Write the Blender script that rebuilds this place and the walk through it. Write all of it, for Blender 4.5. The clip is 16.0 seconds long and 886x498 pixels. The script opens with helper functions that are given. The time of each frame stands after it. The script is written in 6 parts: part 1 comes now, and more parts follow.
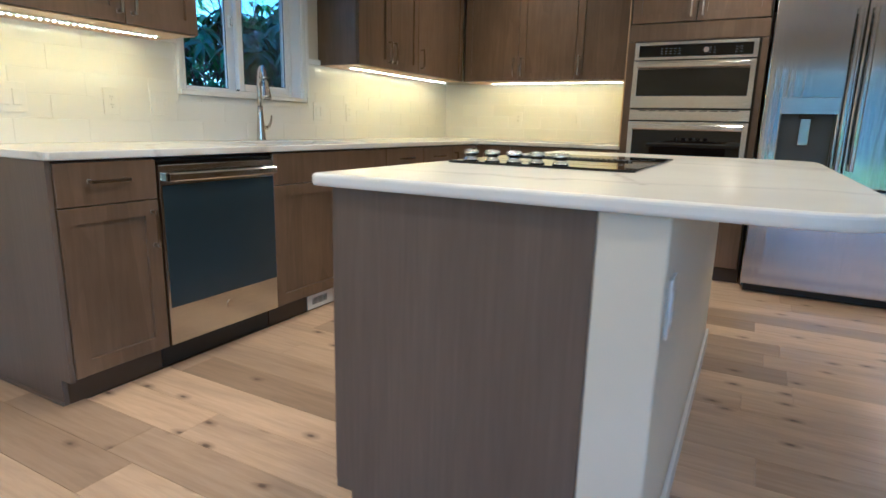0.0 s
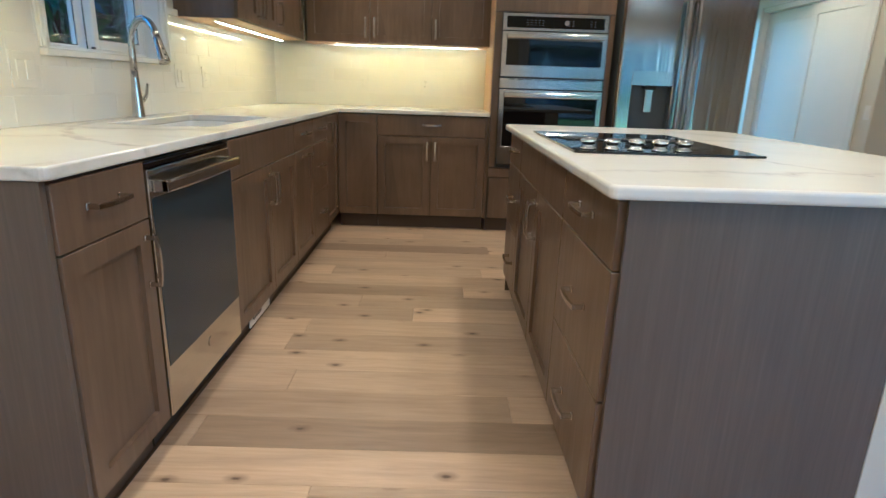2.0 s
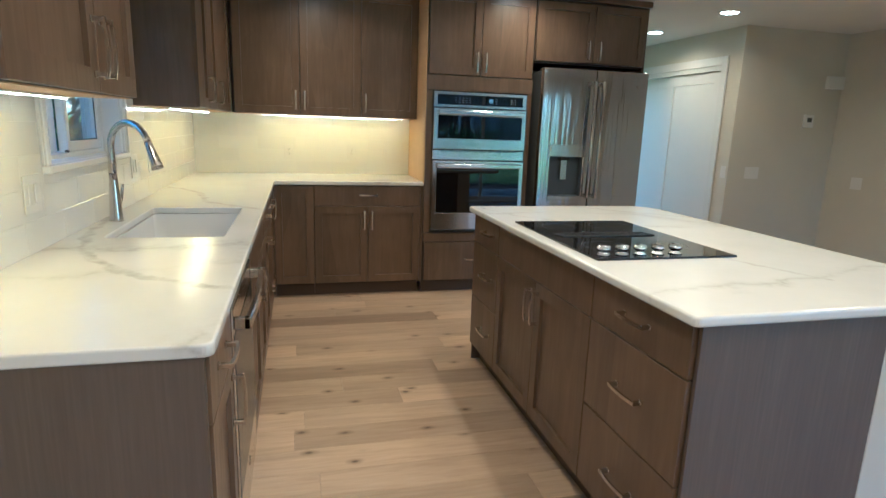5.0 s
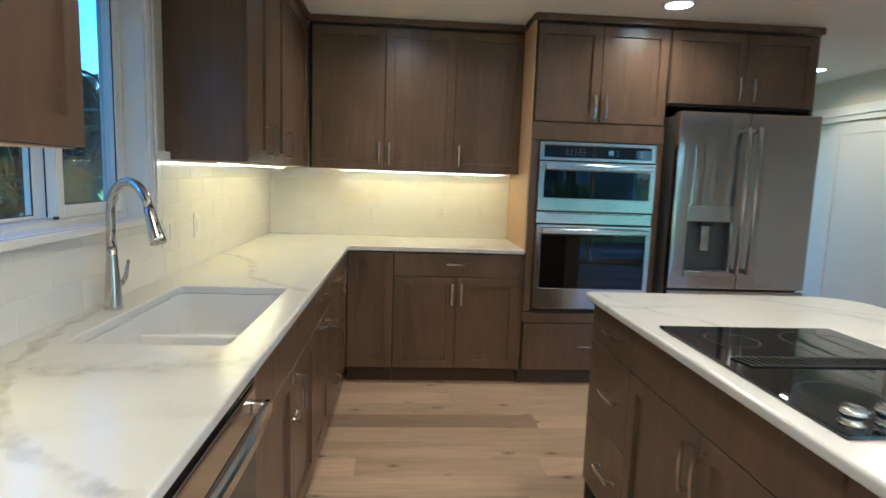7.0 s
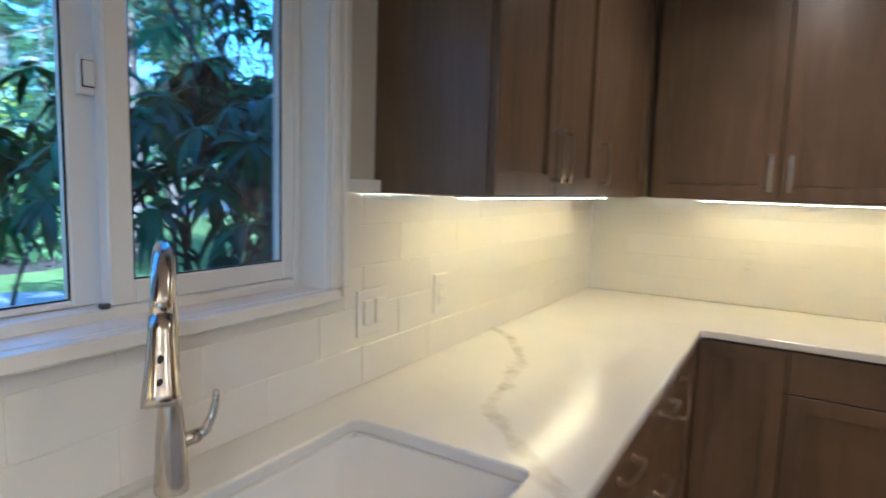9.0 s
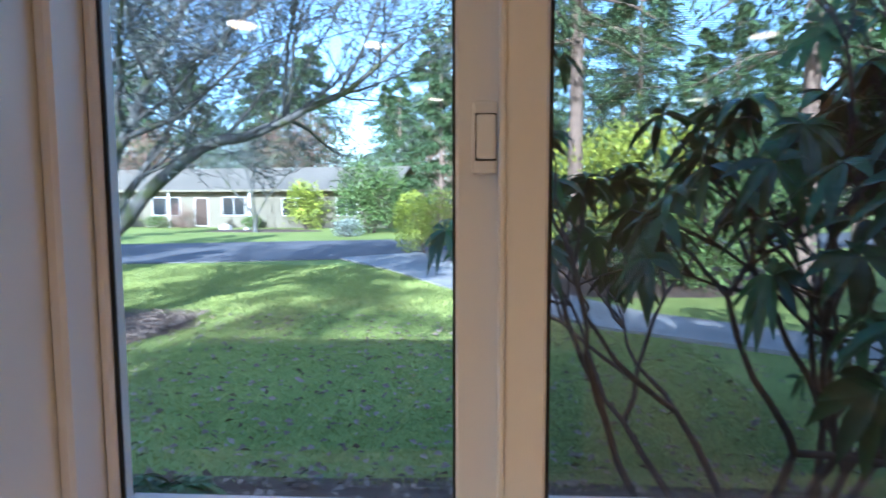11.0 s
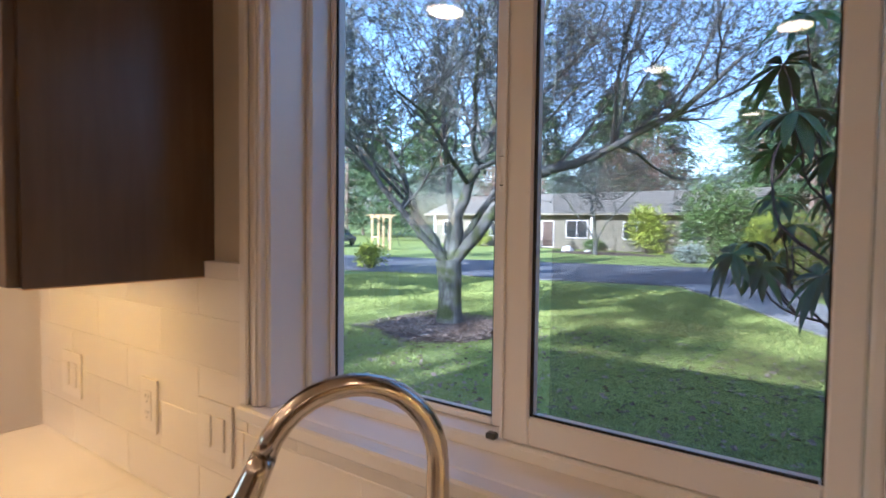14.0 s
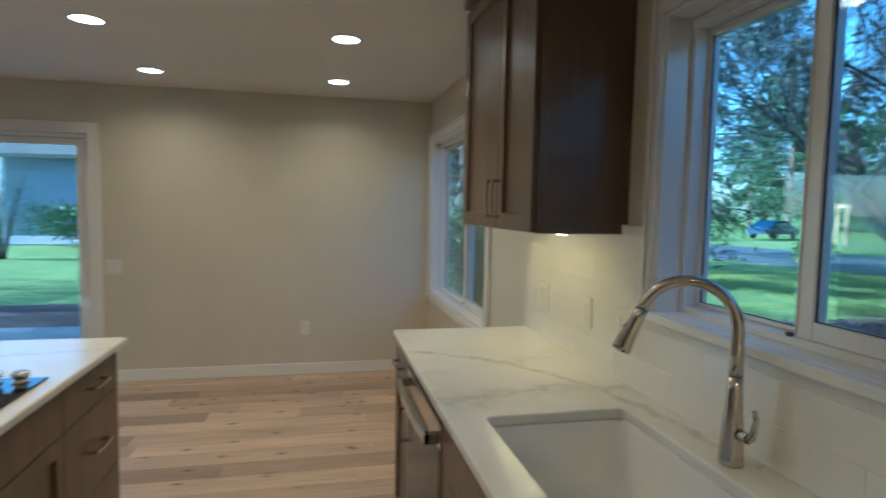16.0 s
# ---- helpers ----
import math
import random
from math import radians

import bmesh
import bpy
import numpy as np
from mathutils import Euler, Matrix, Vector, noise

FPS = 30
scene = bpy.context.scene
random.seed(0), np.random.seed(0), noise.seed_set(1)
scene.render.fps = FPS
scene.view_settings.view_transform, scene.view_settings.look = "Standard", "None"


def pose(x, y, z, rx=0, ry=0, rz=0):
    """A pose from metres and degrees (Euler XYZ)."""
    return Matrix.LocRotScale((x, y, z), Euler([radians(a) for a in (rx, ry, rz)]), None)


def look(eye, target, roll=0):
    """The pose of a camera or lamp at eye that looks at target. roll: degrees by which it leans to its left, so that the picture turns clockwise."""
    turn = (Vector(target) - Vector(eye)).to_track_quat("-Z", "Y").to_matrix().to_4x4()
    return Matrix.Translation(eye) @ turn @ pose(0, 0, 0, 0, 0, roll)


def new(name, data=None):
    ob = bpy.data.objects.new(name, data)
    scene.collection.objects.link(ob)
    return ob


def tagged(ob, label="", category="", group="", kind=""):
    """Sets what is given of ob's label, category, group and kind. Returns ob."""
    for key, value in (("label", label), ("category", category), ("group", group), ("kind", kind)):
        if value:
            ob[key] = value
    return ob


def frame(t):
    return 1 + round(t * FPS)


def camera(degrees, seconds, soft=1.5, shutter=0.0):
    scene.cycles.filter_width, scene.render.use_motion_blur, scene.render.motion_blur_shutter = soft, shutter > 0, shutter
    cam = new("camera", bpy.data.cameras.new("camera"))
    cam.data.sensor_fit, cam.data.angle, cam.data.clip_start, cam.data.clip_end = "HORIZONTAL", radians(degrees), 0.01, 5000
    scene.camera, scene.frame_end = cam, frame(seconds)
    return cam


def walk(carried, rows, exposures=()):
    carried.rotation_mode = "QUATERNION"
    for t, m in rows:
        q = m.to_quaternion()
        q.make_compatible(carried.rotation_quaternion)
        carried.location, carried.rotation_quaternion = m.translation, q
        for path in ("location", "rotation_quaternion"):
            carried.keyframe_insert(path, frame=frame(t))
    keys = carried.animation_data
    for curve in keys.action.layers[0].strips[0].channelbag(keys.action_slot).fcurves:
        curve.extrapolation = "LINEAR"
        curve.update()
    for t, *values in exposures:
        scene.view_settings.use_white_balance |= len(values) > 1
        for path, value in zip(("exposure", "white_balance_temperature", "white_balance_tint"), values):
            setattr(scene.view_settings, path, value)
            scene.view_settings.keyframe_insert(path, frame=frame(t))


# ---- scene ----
cam = camera(75.6, 16.0, shutter=0.4)

PATH = [
    (0, (2.661, -4.954, 1.029), (1.738, -3.231, 0.605), 1.4),
    (0.5, (2.306, -5.012, 1.033), (1.571, -3.213, 0.563), 1.5),
    (1, (1.973, -5.057, 1.046), (1.472, -3.187, 0.547), 1.6),
    (1.5, (1.662, -5.043, 1.058), (1.435, -3.126, 0.536), 1.9),
    (2, (1.417, -5.041, 1.088), (1.437, -3.116, 0.543), 1.9),
    (2.5, (1.181, -5.05, 1.095), (1.405, -3.145, 0.531), 2.2),
    (3, (1.001, -5.04, 1.125), (1.364, -3.16, 0.549), 2.2),
    (3.5, (0.884, -5.041, 1.203), (1.335, -3.177, 0.636), 2.3),
    (4, (0.796, -5.1, 1.296), (1.301, -3.24, 0.762), 2.3),
    (6.5, (0.93, -4.625, 1.365), (1.222, -2.665, 1.1), 2.1),
    (7, (0.99, -4.287, 1.369), (1.13, -2.308, 1.118), 2.0),
    (7.5, (1.044, -3.937, 1.383), (1.004, -1.953, 1.137), 2.1),
    (8, (1.072, -3.566, 1.393), (0.791, -1.599, 1.162), 2.0),
    (8.5, (1.002, -3.245, 1.411), (0.387, -1.356, 1.179), 1.9),
    (9, (0.905, -2.97, 1.421), (-0.13, -1.273, 1.203), 1.8),
    (9.5, (0.817, -2.755, 1.432), (-0.666, -1.427, 1.235), 1.6),
    (10, (0.656, -2.601, 1.464), (-1.164, -1.795, 1.272), 1.3),
    (12.5, (0.369, -2.404, 1.569), (-1.451, -3.228, 1.477), -0.9),
    (13, (0.433, -2.336, 1.552), (-1.332, -3.271, 1.47), -0.2),
    (13.5, (0.548, -2.197, 1.529), (-1.152, -3.248, 1.448), 0.2),
    (14, (0.624, -2.026, 1.508), (-0.977, -3.222, 1.42), 0.7),
    (14.5, (0.737, -1.855, 1.502), (-0.696, -3.246, 1.401), 1.0),
    (15, (0.882, -1.684, 1.469), (-0.296, -3.296, 1.353), 1.1),
    (15.5, (0.975, -1.52, 1.476), (0.138, -3.332, 1.351), 1.3),
    (16, (0.987, -1.361, 1.477), (0.557, -3.309, 1.331), 1.1),
]
EXPOSURES = [(0, 2.25, 3600, -5), (4, 2.3, 3600, -7), (6.5, 2.15, 3500, -6), (8.5, 2.15, 3600, 0), (10, 1.75, 3950, 4),
             (12.4, 1.8, 5300, 14), (13.5, 1.8, 5200, 14), (14, 1.7, 4900, 17), (14.5, 1.5, 4450, 16), (15.3, 1.35, 3850, -2), (16, 1.35, 3650, -9)]
walk(cam, [(t, look(eye, target, roll)) for t, eye, target, roll in PATH], EXPOSURES)

# ---- world, sun, lamps ----
SUN_EL, SUN_AZ = radians(24), radians(96)


def make_world():
    w = bpy.data.worlds.new("world")
    scene.world = w
    w.use_nodes = True
    nt = w.node_tree
    sky = nt.nodes.new("ShaderNodeTexSky")
    sky.sky_type, sky.sun_disc = "NISHITA", False
    sky.sun_elevation, sky.sun_rotation = SUN_EL, SUN_AZ
    nt.links.new(sky.outputs[0], nt.nodes["Background"].inputs[0])
    nt.nodes["Background"].inputs[1].default_value = 0.15


make_world()
sun = new("sun", bpy.data.lights.new("sun", "SUN"))
sun.data.energy, sun.data.angle, sun.data.color = 5.0, radians(0.5), (1, 0.93, 0.82)
SUN_DIR = Vector((math.sin(SUN_AZ) * math.cos(SUN_EL), math.cos(SUN_AZ) * math.cos(SUN_EL), math.sin(SUN_EL)))
sun.matrix_world = look(SUN_DIR * 50, (0, 0, 0))

WARM = (1.0, 0.53, 0.205)
STRIP_WARM = (1.0, 0.48, 0.045)
CAN_WATTS, STRIP_WATTS = 2.0, 0.56
CEIL = 2.395
CANS = [(0.835, -5.76), (0.835, -4.64), (2.13, -5.78), (2.13, -4.65), (2.53, -0.96), (0.965, -0.95), (4.45, -0.58), (4.5, 0.57),
        (2.12, -2.32), (2.5, -3.02), (2.1, -3.6), (1.03, -3.47), (4.2, -2.8), (4.44, -5.72)]
for x, y in CANS:
    lamp = new("can_light_lamp", bpy.data.lights.new("can_light_lamp", "AREA"))
    lamp.data.shape, lamp.data.size, lamp.data.energy, lamp.data.color = "DISK", 0.13, CAN_WATTS, WARM
    lamp.matrix_world = pose(x, y, CEIL - 0.012)
    lamp.data.spread = radians(150)
STRIPS = [((0.17, -1.02), 0.02, 1.35), ((0.17, -3.5), 0.02, 0.72), ((1.12, -0.17), 1.15, 0.02)]
for (x, y), sx, sy in STRIPS:
    lamp = new("strip_lamp", bpy.data.lights.new("strip_lamp", "AREA"))
    lamp.data.shape, lamp.data.size, lamp.data.size_y, lamp.data.color = "RECTANGLE", sx, sy, STRIP_WARM
    lamp.data.energy = STRIP_WATTS * max(sx, sy)
    lamp.matrix_world = pose(x, y, 1.386)


# ---- materials ----
def material(name, base, rough=0.5, metal=0.0, coat=0.0):
    m = bpy.data.materials.new(name)
    m.use_nodes = True
    b = m.node_tree.nodes["Principled BSDF"]
    b.inputs["Base Color"].default_value = (*base, 1)
    b.inputs["Roughness"].default_value, b.inputs["Metallic"].default_value = rough, metal
    b.inputs["Coat Weight"].default_value = coat
    m.diffuse_color = (*base, 1)
    return m, m.node_tree, b


def node(nt, kind, **values):
    n = nt.nodes.new(kind)
    for key, value in values.items():
        key = key.replace("_", " ")
        n.inputs[key].default_value = value
    return n


def coords(nt, scale=(1, 1, 1), rot=(0, 0, 0), source="Object"):
    c, m = nt.nodes.new("ShaderNodeTexCoord"), nt.nodes.new("ShaderNodeMapping")
    m.inputs["Scale"].default_value, m.inputs["Rotation"].default_value = scale, rot
    nt.links.new(c.outputs[source], m.inputs[0])
    return m.outputs[0]


def world_coords(nt, scale=(1, 1, 1)):
    c, m = nt.nodes.new("ShaderNodeNewGeometry"), nt.nodes.new("ShaderNodeMapping")
    m.inputs["Scale"].default_value = scale
    nt.links.new(c.outputs["Position"], m.inputs[0])
    return m.outputs[0]


def noise_tex(nt, vec, scale, detail=4.0, rough=0.55, distortion=0.0):
    n = node(nt, "ShaderNodeTexNoise", Scale=scale, Detail=detail, Roughness=rough, Distortion=distortion)
    nt.links.new(vec, n.inputs["Vector"])
    return n.outputs["Fac"]


def ramp(nt, fac, stops):
    r = nt.nodes.new("ShaderNodeValToRGB")
    el = r.color_ramp.elements
    while len(el) < len(stops):
        el.new(0.5)
    for e, (p, c) in zip(el, stops):
        e.position, e.color = p, (*c, 1) if len(c) == 3 else c
    nt.links.new(fac, r.inputs[0])
    return r.outputs[0]


def mix(nt, fac, a, b, mode="MIX"):
    m = nt.nodes.new("ShaderNodeMix")
    m.data_type, m.blend_type = "RGBA", mode
    for value, slot in ((fac, 0), (a, 6), (b, 7)):
        if isinstance(value, (int, float)):
            m.inputs[slot].default_value = value
        elif isinstance(value, tuple):
            m.inputs[slot].default_value = (*value, 1)
        else:
            nt.links.new(value, m.inputs[slot])
    return m.outputs[2]


def calc(nt, op, a, b=0.0):
    m = nt.nodes.new("ShaderNodeMath")
    m.operation = op
    for i, value in enumerate((a, b)):
        if isinstance(value, (int, float)):
            m.inputs[i].default_value = value
        else:
            nt.links.new(value, m.inputs[i])
    return m.outputs[0]


def bump(nt, b, height, strength=0.1, distance=0.002):
    n = node(nt, "ShaderNodeBump", Strength=strength, Distance=distance)
    nt.links.new(height, n.inputs["Height"])
    nt.links.new(n.outputs[0], b.inputs["Normal"])


def spread_random(nt, vec):
    """Shifts a texture by the object's own random number."""
    info = nt.nodes.new("ShaderNodeObjectInfo")
    add = nt.nodes.new("ShaderNodeVectorMath")
    add.operation = "ADD"
    mul = calc(nt, "MULTIPLY", info.outputs["Random"], 37.0)
    nt.links.new(vec, add.inputs[0])
    nt.links.new(mul, add.inputs[1])
    return add.outputs[0], info.outputs["Random"]


def mat_cabinet():
    m, nt, b = material("stained_maple", (0.1, 0.06, 0.04), 0.34)
    vec, rnd = spread_random(nt, coords(nt, (1, 1, 1)))
    mp = nt.nodes.new("ShaderNodeMapping")
    mp.inputs["Scale"].default_value = (14, 14, 1.3)
    nt.links.new(vec, mp.inputs[0])
    grain = noise_tex(nt, mp.outputs[0], 3.0, 6, 0.6, 0.4)
    mp2 = nt.nodes.new("ShaderNodeMapping")
    mp2.inputs["Scale"].default_value = (1, 1, 0.12)
    nt.links.new(vec, mp2.inputs[0])
    v = node(nt, "ShaderNodeTexVoronoi", Scale=9.0)
    v.voronoi_dimensions = "3D"
    nt.links.new(mp2.outputs[0], v.inputs["Vector"])
    boards = calc(nt, "MULTIPLY", calc(nt, "ADD", noise_tex(nt, mp2.outputs[0], 5, 1, 0.4), v.outputs["Color"]), 0.6)
    blot = noise_tex(nt, vec, 4.0, 3, 0.5)
    c = ramp(nt, grain, [(0.3, (0.106, 0.071, 0.044)), (0.55, (0.125, 0.084, 0.052)), (0.75, (0.142, 0.097, 0.061))])
    c = mix(nt, 0.55, c, ramp(nt, boards, [(0.3, (0.76, 0.76, 0.76)), (0.8, (1.22, 1.2, 1.18))]), "MULTIPLY")
    c = mix(nt, 0.5, c, ramp(nt, blot, [(0.35, (0.8, 0.8, 0.8)), (0.7, (1.2, 1.2, 1.2))]), "MULTIPLY")
    nt.links.new(c, b.inputs["Base Color"])
    nt.links.new(ramp(nt, grain, [(0.3, (0.36,) * 3), (0.7, (0.28,) * 3)]), b.inputs["Roughness"])
    bump(nt, b, grain, 0.12, 0.0006)
    return m


def mat_panel():
    m, nt, b = material("grey_brown_laminate", (0.11, 0.085, 0.07), 0.4)
    vec = coords(nt, (60, 60, 2.2))
    fine = noise_tex(nt, vec, 2.0, 5, 0.6, 0.2)
    broad = noise_tex(nt, coords(nt, (3, 3, 0.5)), 3.0, 3)
    c = ramp(nt, fine, [(0.3, (0.098, 0.076, 0.060)), (0.6, (0.117, 0.091, 0.072)), (0.8, (0.139, 0.109, 0.088))])
    c = mix(nt, 0.5, c, ramp(nt, broad, [(0.3, (0.85,) * 3), (0.7, (1.15,) * 3)]), "MULTIPLY")
    nt.links.new(c, b.inputs["Base Color"])
    bump(nt, b, fine, 0.08, 0.0004)
    return m


# the veins of the slabs, along a diagonal of the plan: (way along, way across) in metres, and half their width
VEINS = [([(2.03, -1.27), (2.30, -1.416), (2.557, -1.507), (2.754, -1.533), (2.934, -1.53), (3.072, -1.50), (3.176, -1.448), (3.36, -1.33)], 0.024),
         ([(0.93, -0.62), (1.067, -0.556), (1.3, -0.56), (1.54, -0.634), (1.70, -0.70), (1.90, -0.664), (2.11, -0.60)], 0.024),
         ([(2.70, 0.41), (2.97, 0.335), (3.16, 0.352), (3.5, 0.31), (3.876, 0.25), (4.128, 0.124), (4.42, 0.08)], 0.010),
         ([(2.96, 0.92), (3.24, 0.979), (3.53, 1.078), (3.7, 1.14)], 0.012)]


def vein_line(nt, along, across, stops, width, blotch):
    """How strongly one vein shows: 1 on its middle line, fading over its width, which swells and thins."""
    a, b = stops[0][0], stops[-1][0]
    u = calc(nt, "DIVIDE", calc(nt, "SUBTRACT", along, a), b - a)
    r = ramp(nt, u, [((p - a) / (b - a), ((q + 2) / 4,) * 3) for p, q in stops])
    off = calc(nt, "ABSOLUTE", calc(nt, "SUBTRACT", calc(nt, "ADD", across, 2.0), calc(nt, "MULTIPLY", r, 4.0)))
    near = calc(nt, "DIVIDE", off, calc(nt, "MULTIPLY", blotch, width))
    inside = calc(nt, "MULTIPLY", calc(nt, "GREATER_THAN", u, 0.0), calc(nt, "LESS_THAN", u, 1.0))
    return calc(nt, "MULTIPLY", inside, ramp(nt, near, [(0.0, (0.75,) * 3), (0.55, (0.62,) * 3), (1.0, (0, 0, 0))]))


def mat_quartz():
    m, nt, b = material("veined_quartz", (0.8, 0.79, 0.77), 0.21, 0, 0.0)
    b.inputs["Specular IOR Level"].default_value = 0.5
    vec = world_coords(nt)
    warp = node(nt, "ShaderNodeTexNoise", Scale=1.5, Detail=6.0, Roughness=0.62)
    nt.links.new(vec, warp.inputs["Vector"])
    add = nt.nodes.new("ShaderNodeVectorMath")
    add.operation = "MULTIPLY_ADD"
    nt.links.new(warp.outputs["Color"], add.inputs[0])
    add.inputs[1].default_value = (0.55, 0.55, 0.2)
    nt.links.new(vec, add.inputs[2])
    turned = nt.nodes.new("ShaderNodeMapping")
    turned.inputs["Rotation"].default_value, turned.inputs["Scale"].default_value = (0, 0, 0.7), (0.45, 1.25, 1)
    nt.links.new(add.outputs[0], turned.inputs[0])
    n1 = noise_tex(nt, turned.outputs[0], 0.85, 1, 0.4)
    vein = calc(nt, "ABSOLUTE", calc(nt, "SUBTRACT", n1, 0.47))
    line = ramp(nt, vein, [(0.0, (0.95,) * 3), (0.006, (0.5,) * 3), (0.016, (0.22,) * 3), (0.034, (0, 0, 0))])
    patch = ramp(nt, noise_tex(nt, vec, 1.3, 3), [(0.40, (0.08,) * 3), (0.56, (1, 1, 1))])
    fray = ramp(nt, noise_tex(nt, vec, 22, 5, 0.75), [(0.35, (0.3,) * 3), (0.62, (1, 1, 1))])
    amount = calc(nt, "MULTIPLY", calc(nt, "MULTIPLY", line, 0.6), calc(nt, "MULTIPLY", patch, fray))
    fine = node(nt, "ShaderNodeTexNoise", Scale=7.0, Detail=6.0, Roughness=0.68)
    nt.links.new(vec, fine.inputs["Vector"])
    bent = nt.nodes.new("ShaderNodeVectorMath")
    bent.operation = "MULTIPLY_ADD"
    nt.links.new(fine.outputs["Color"], bent.inputs[0])
    bent.inputs[1].default_value = (0.09, 0.09, 0)
    nt.links.new(vec, bent.inputs[2])
    sep = nt.nodes.new("ShaderNodeSeparateXYZ")
    nt.links.new(bent.outputs[0], sep.inputs[0])
    x, y = calc(nt, "SUBTRACT", sep.outputs[0], 0.045), calc(nt, "SUBTRACT", sep.outputs[1], 0.045)
    along = calc(nt, "SUBTRACT", calc(nt, "MULTIPLY", x, 0.54), calc(nt, "MULTIPLY", y, 0.84))
    across = calc(nt, "ADD", calc(nt, "MULTIPLY", x, 0.84), calc(nt, "MULTIPLY", y, 0.54))
    blotch = calc(nt, "ADD", calc(nt, "MULTIPLY", noise_tex(nt, vec, 9, 4, 0.7), 3.0), -0.5)
    thick = calc(nt, "MULTIPLY", ramp(nt, noise_tex(nt, vec, 16, 5, 0.7), [(0.36, (0.12,) * 3), (0.66, (1, 1, 1))]), 0.8)
    for stops, width in VEINS:
        amount = calc(nt, "MAXIMUM", amount, calc(nt, "MULTIPLY", vein_line(nt, along, across, stops, width, blotch), thick))
    base = ramp(nt, noise_tex(nt, vec, 3, 5), [(0.3, (0.67, 0.665, 0.65)), (0.7, (0.72, 0.715, 0.705))])
    c = mix(nt, amount, base, (0.30, 0.275, 0.245))
    nt.links.new(c, b.inputs["Base Color"])
    return m


def mat_plank():
    m, nt, b = material("oak_plank", (0.35, 0.26, 0.18), 0.42)
    vec, rnd = spread_random(nt, coords(nt))
    mp = nt.nodes.new("ShaderNodeMapping")
    mp.inputs["Scale"].default_value = (0.9, 11, 11)
    nt.links.new(vec, mp.inputs[0])
    grain = noise_tex(nt, mp.outputs[0], 4.5, 6, 0.6, 0.5)
    mp2 = nt.nodes.new("ShaderNodeMapping")
    mp2.inputs["Scale"].default_value = (0.6, 4, 4)
    nt.links.new(vec, mp2.inputs[0])
    cloud = noise_tex(nt, mp2.outputs[0], 2.2, 4, 0.6, 0.6)
    c = ramp(nt, grain, [(0.25, (0.42, 0.32, 0.215)), (0.5, (0.50, 0.39, 0.27)), (0.8, (0.57, 0.455, 0.33))])
    tone = ramp(nt, rnd, [(0.0, (0.60, 0.57, 0.55)), (0.35, (0.92, 0.90, 0.88)), (0.7, (1.06, 1.03, 1.0)), (1.0, (1.2, 1.16, 1.1))])
    c = mix(nt, 1.0, c, tone, "MULTIPLY")
    c = mix(nt, 0.8, c, ramp(nt, cloud, [(0.3, (0.78, 0.75, 0.73)), (0.65, (1.12, 1.1, 1.08))]), "MULTIPLY")
    mp3 = nt.nodes.new("ShaderNodeMapping")
    mp3.inputs["Scale"].default_value = (2.2, 4.2, 4.2)
    nt.links.new(vec, mp3.inputs[0])
    v = node(nt, "ShaderNodeTexVoronoi", Scale=1.35, Randomness=1.0)
    v.voronoi_dimensions = "2D"
    nt.links.new(mp3.outputs[0], v.inputs["Vector"])
    wobble = calc(nt, "ADD", v.outputs["Distance"], calc(nt, "MULTIPLY", noise_tex(nt, vec, 30, 3), 0.07))
    knot = ramp(nt, wobble, [(0.055, (1, 1, 1)), (0.085, (0.5,) * 3), (0.17, (0, 0, 0))])
    pick = ramp(nt, v.outputs["Color"], [(0.36, (0, 0, 0)), (0.5, (1, 1, 1))])
    c = mix(nt, calc(nt, "MULTIPLY", calc(nt, "MULTIPLY", knot, pick), 0.95), c, (0.09, 0.055, 0.037))
    nt.links.new(c, b.inputs["Base Color"])
    nt.links.new(ramp(nt, cloud, [(0.3, (0.36,) * 3), (0.7, (0.5,) * 3)]), b.inputs["Roughness"])
    bump(nt, b, grain, 0.08, 0.0008)
    return m


def mat_tile():
    m, nt, b = material("glazed_white_tile", (0.78, 0.76, 0.71), 0.12, 0, 0.4)
    vec, rnd = spread_random(nt, coords(nt))
    c = ramp(nt, rnd, [(0, (0.775, 0.755, 0.71)), (1, (0.81, 0.79, 0.745))])
    nt.links.new(c, b.inputs["Base Color"])
    bump(nt, b, noise_tex(nt, vec, 9, 3), 0.25, 0.0022)
    return m


def mat_paint(name, base, rough=0.55, amount=0.04, relief=0.12):
    m, nt, b = material(name, base, rough)
    vec = world_coords(nt)
    lo, hi = [v * (1 - amount) for v in base], [min(v * (1 + amount), 0.9) for v in base]
    nt.links.new(ramp(nt, noise_tex(nt, vec, 1.4, 4), [(0.3, tuple(lo)), (0.7, tuple(hi))]), b.inputs["Base Color"])
    bump(nt, b, noise_tex(nt, vec, 90, 3), relief, 0.001)
    return m


def mat_steel(name, base=(0.60, 0.585, 0.56), rough=0.17, wave=0.0, streak=(2, 2, 160)):
    m, nt, b = material(name, base, rough, 1.0)
    vec = coords(nt, streak)
    s = noise_tex(nt, vec, 3.0, 3)
    nt.links.new(ramp(nt, s, [(0.3, (rough * 0.93,) * 3), (0.7, (rough * 1.08,) * 3)]), b.inputs["Roughness"])
    lo, hi = [v * 0.9 for v in base], [v * 1.08 for v in base]
    nt.links.new(ramp(nt, s, [(0.3, tuple(lo)), (0.7, tuple(hi))]), b.inputs["Base Color"])
    if wave:
        w = noise_tex(nt, coords(nt, (9, 9, 0.5)), 1.6, 2)
        bump(nt, b, w, 1.0, wave)
    return m


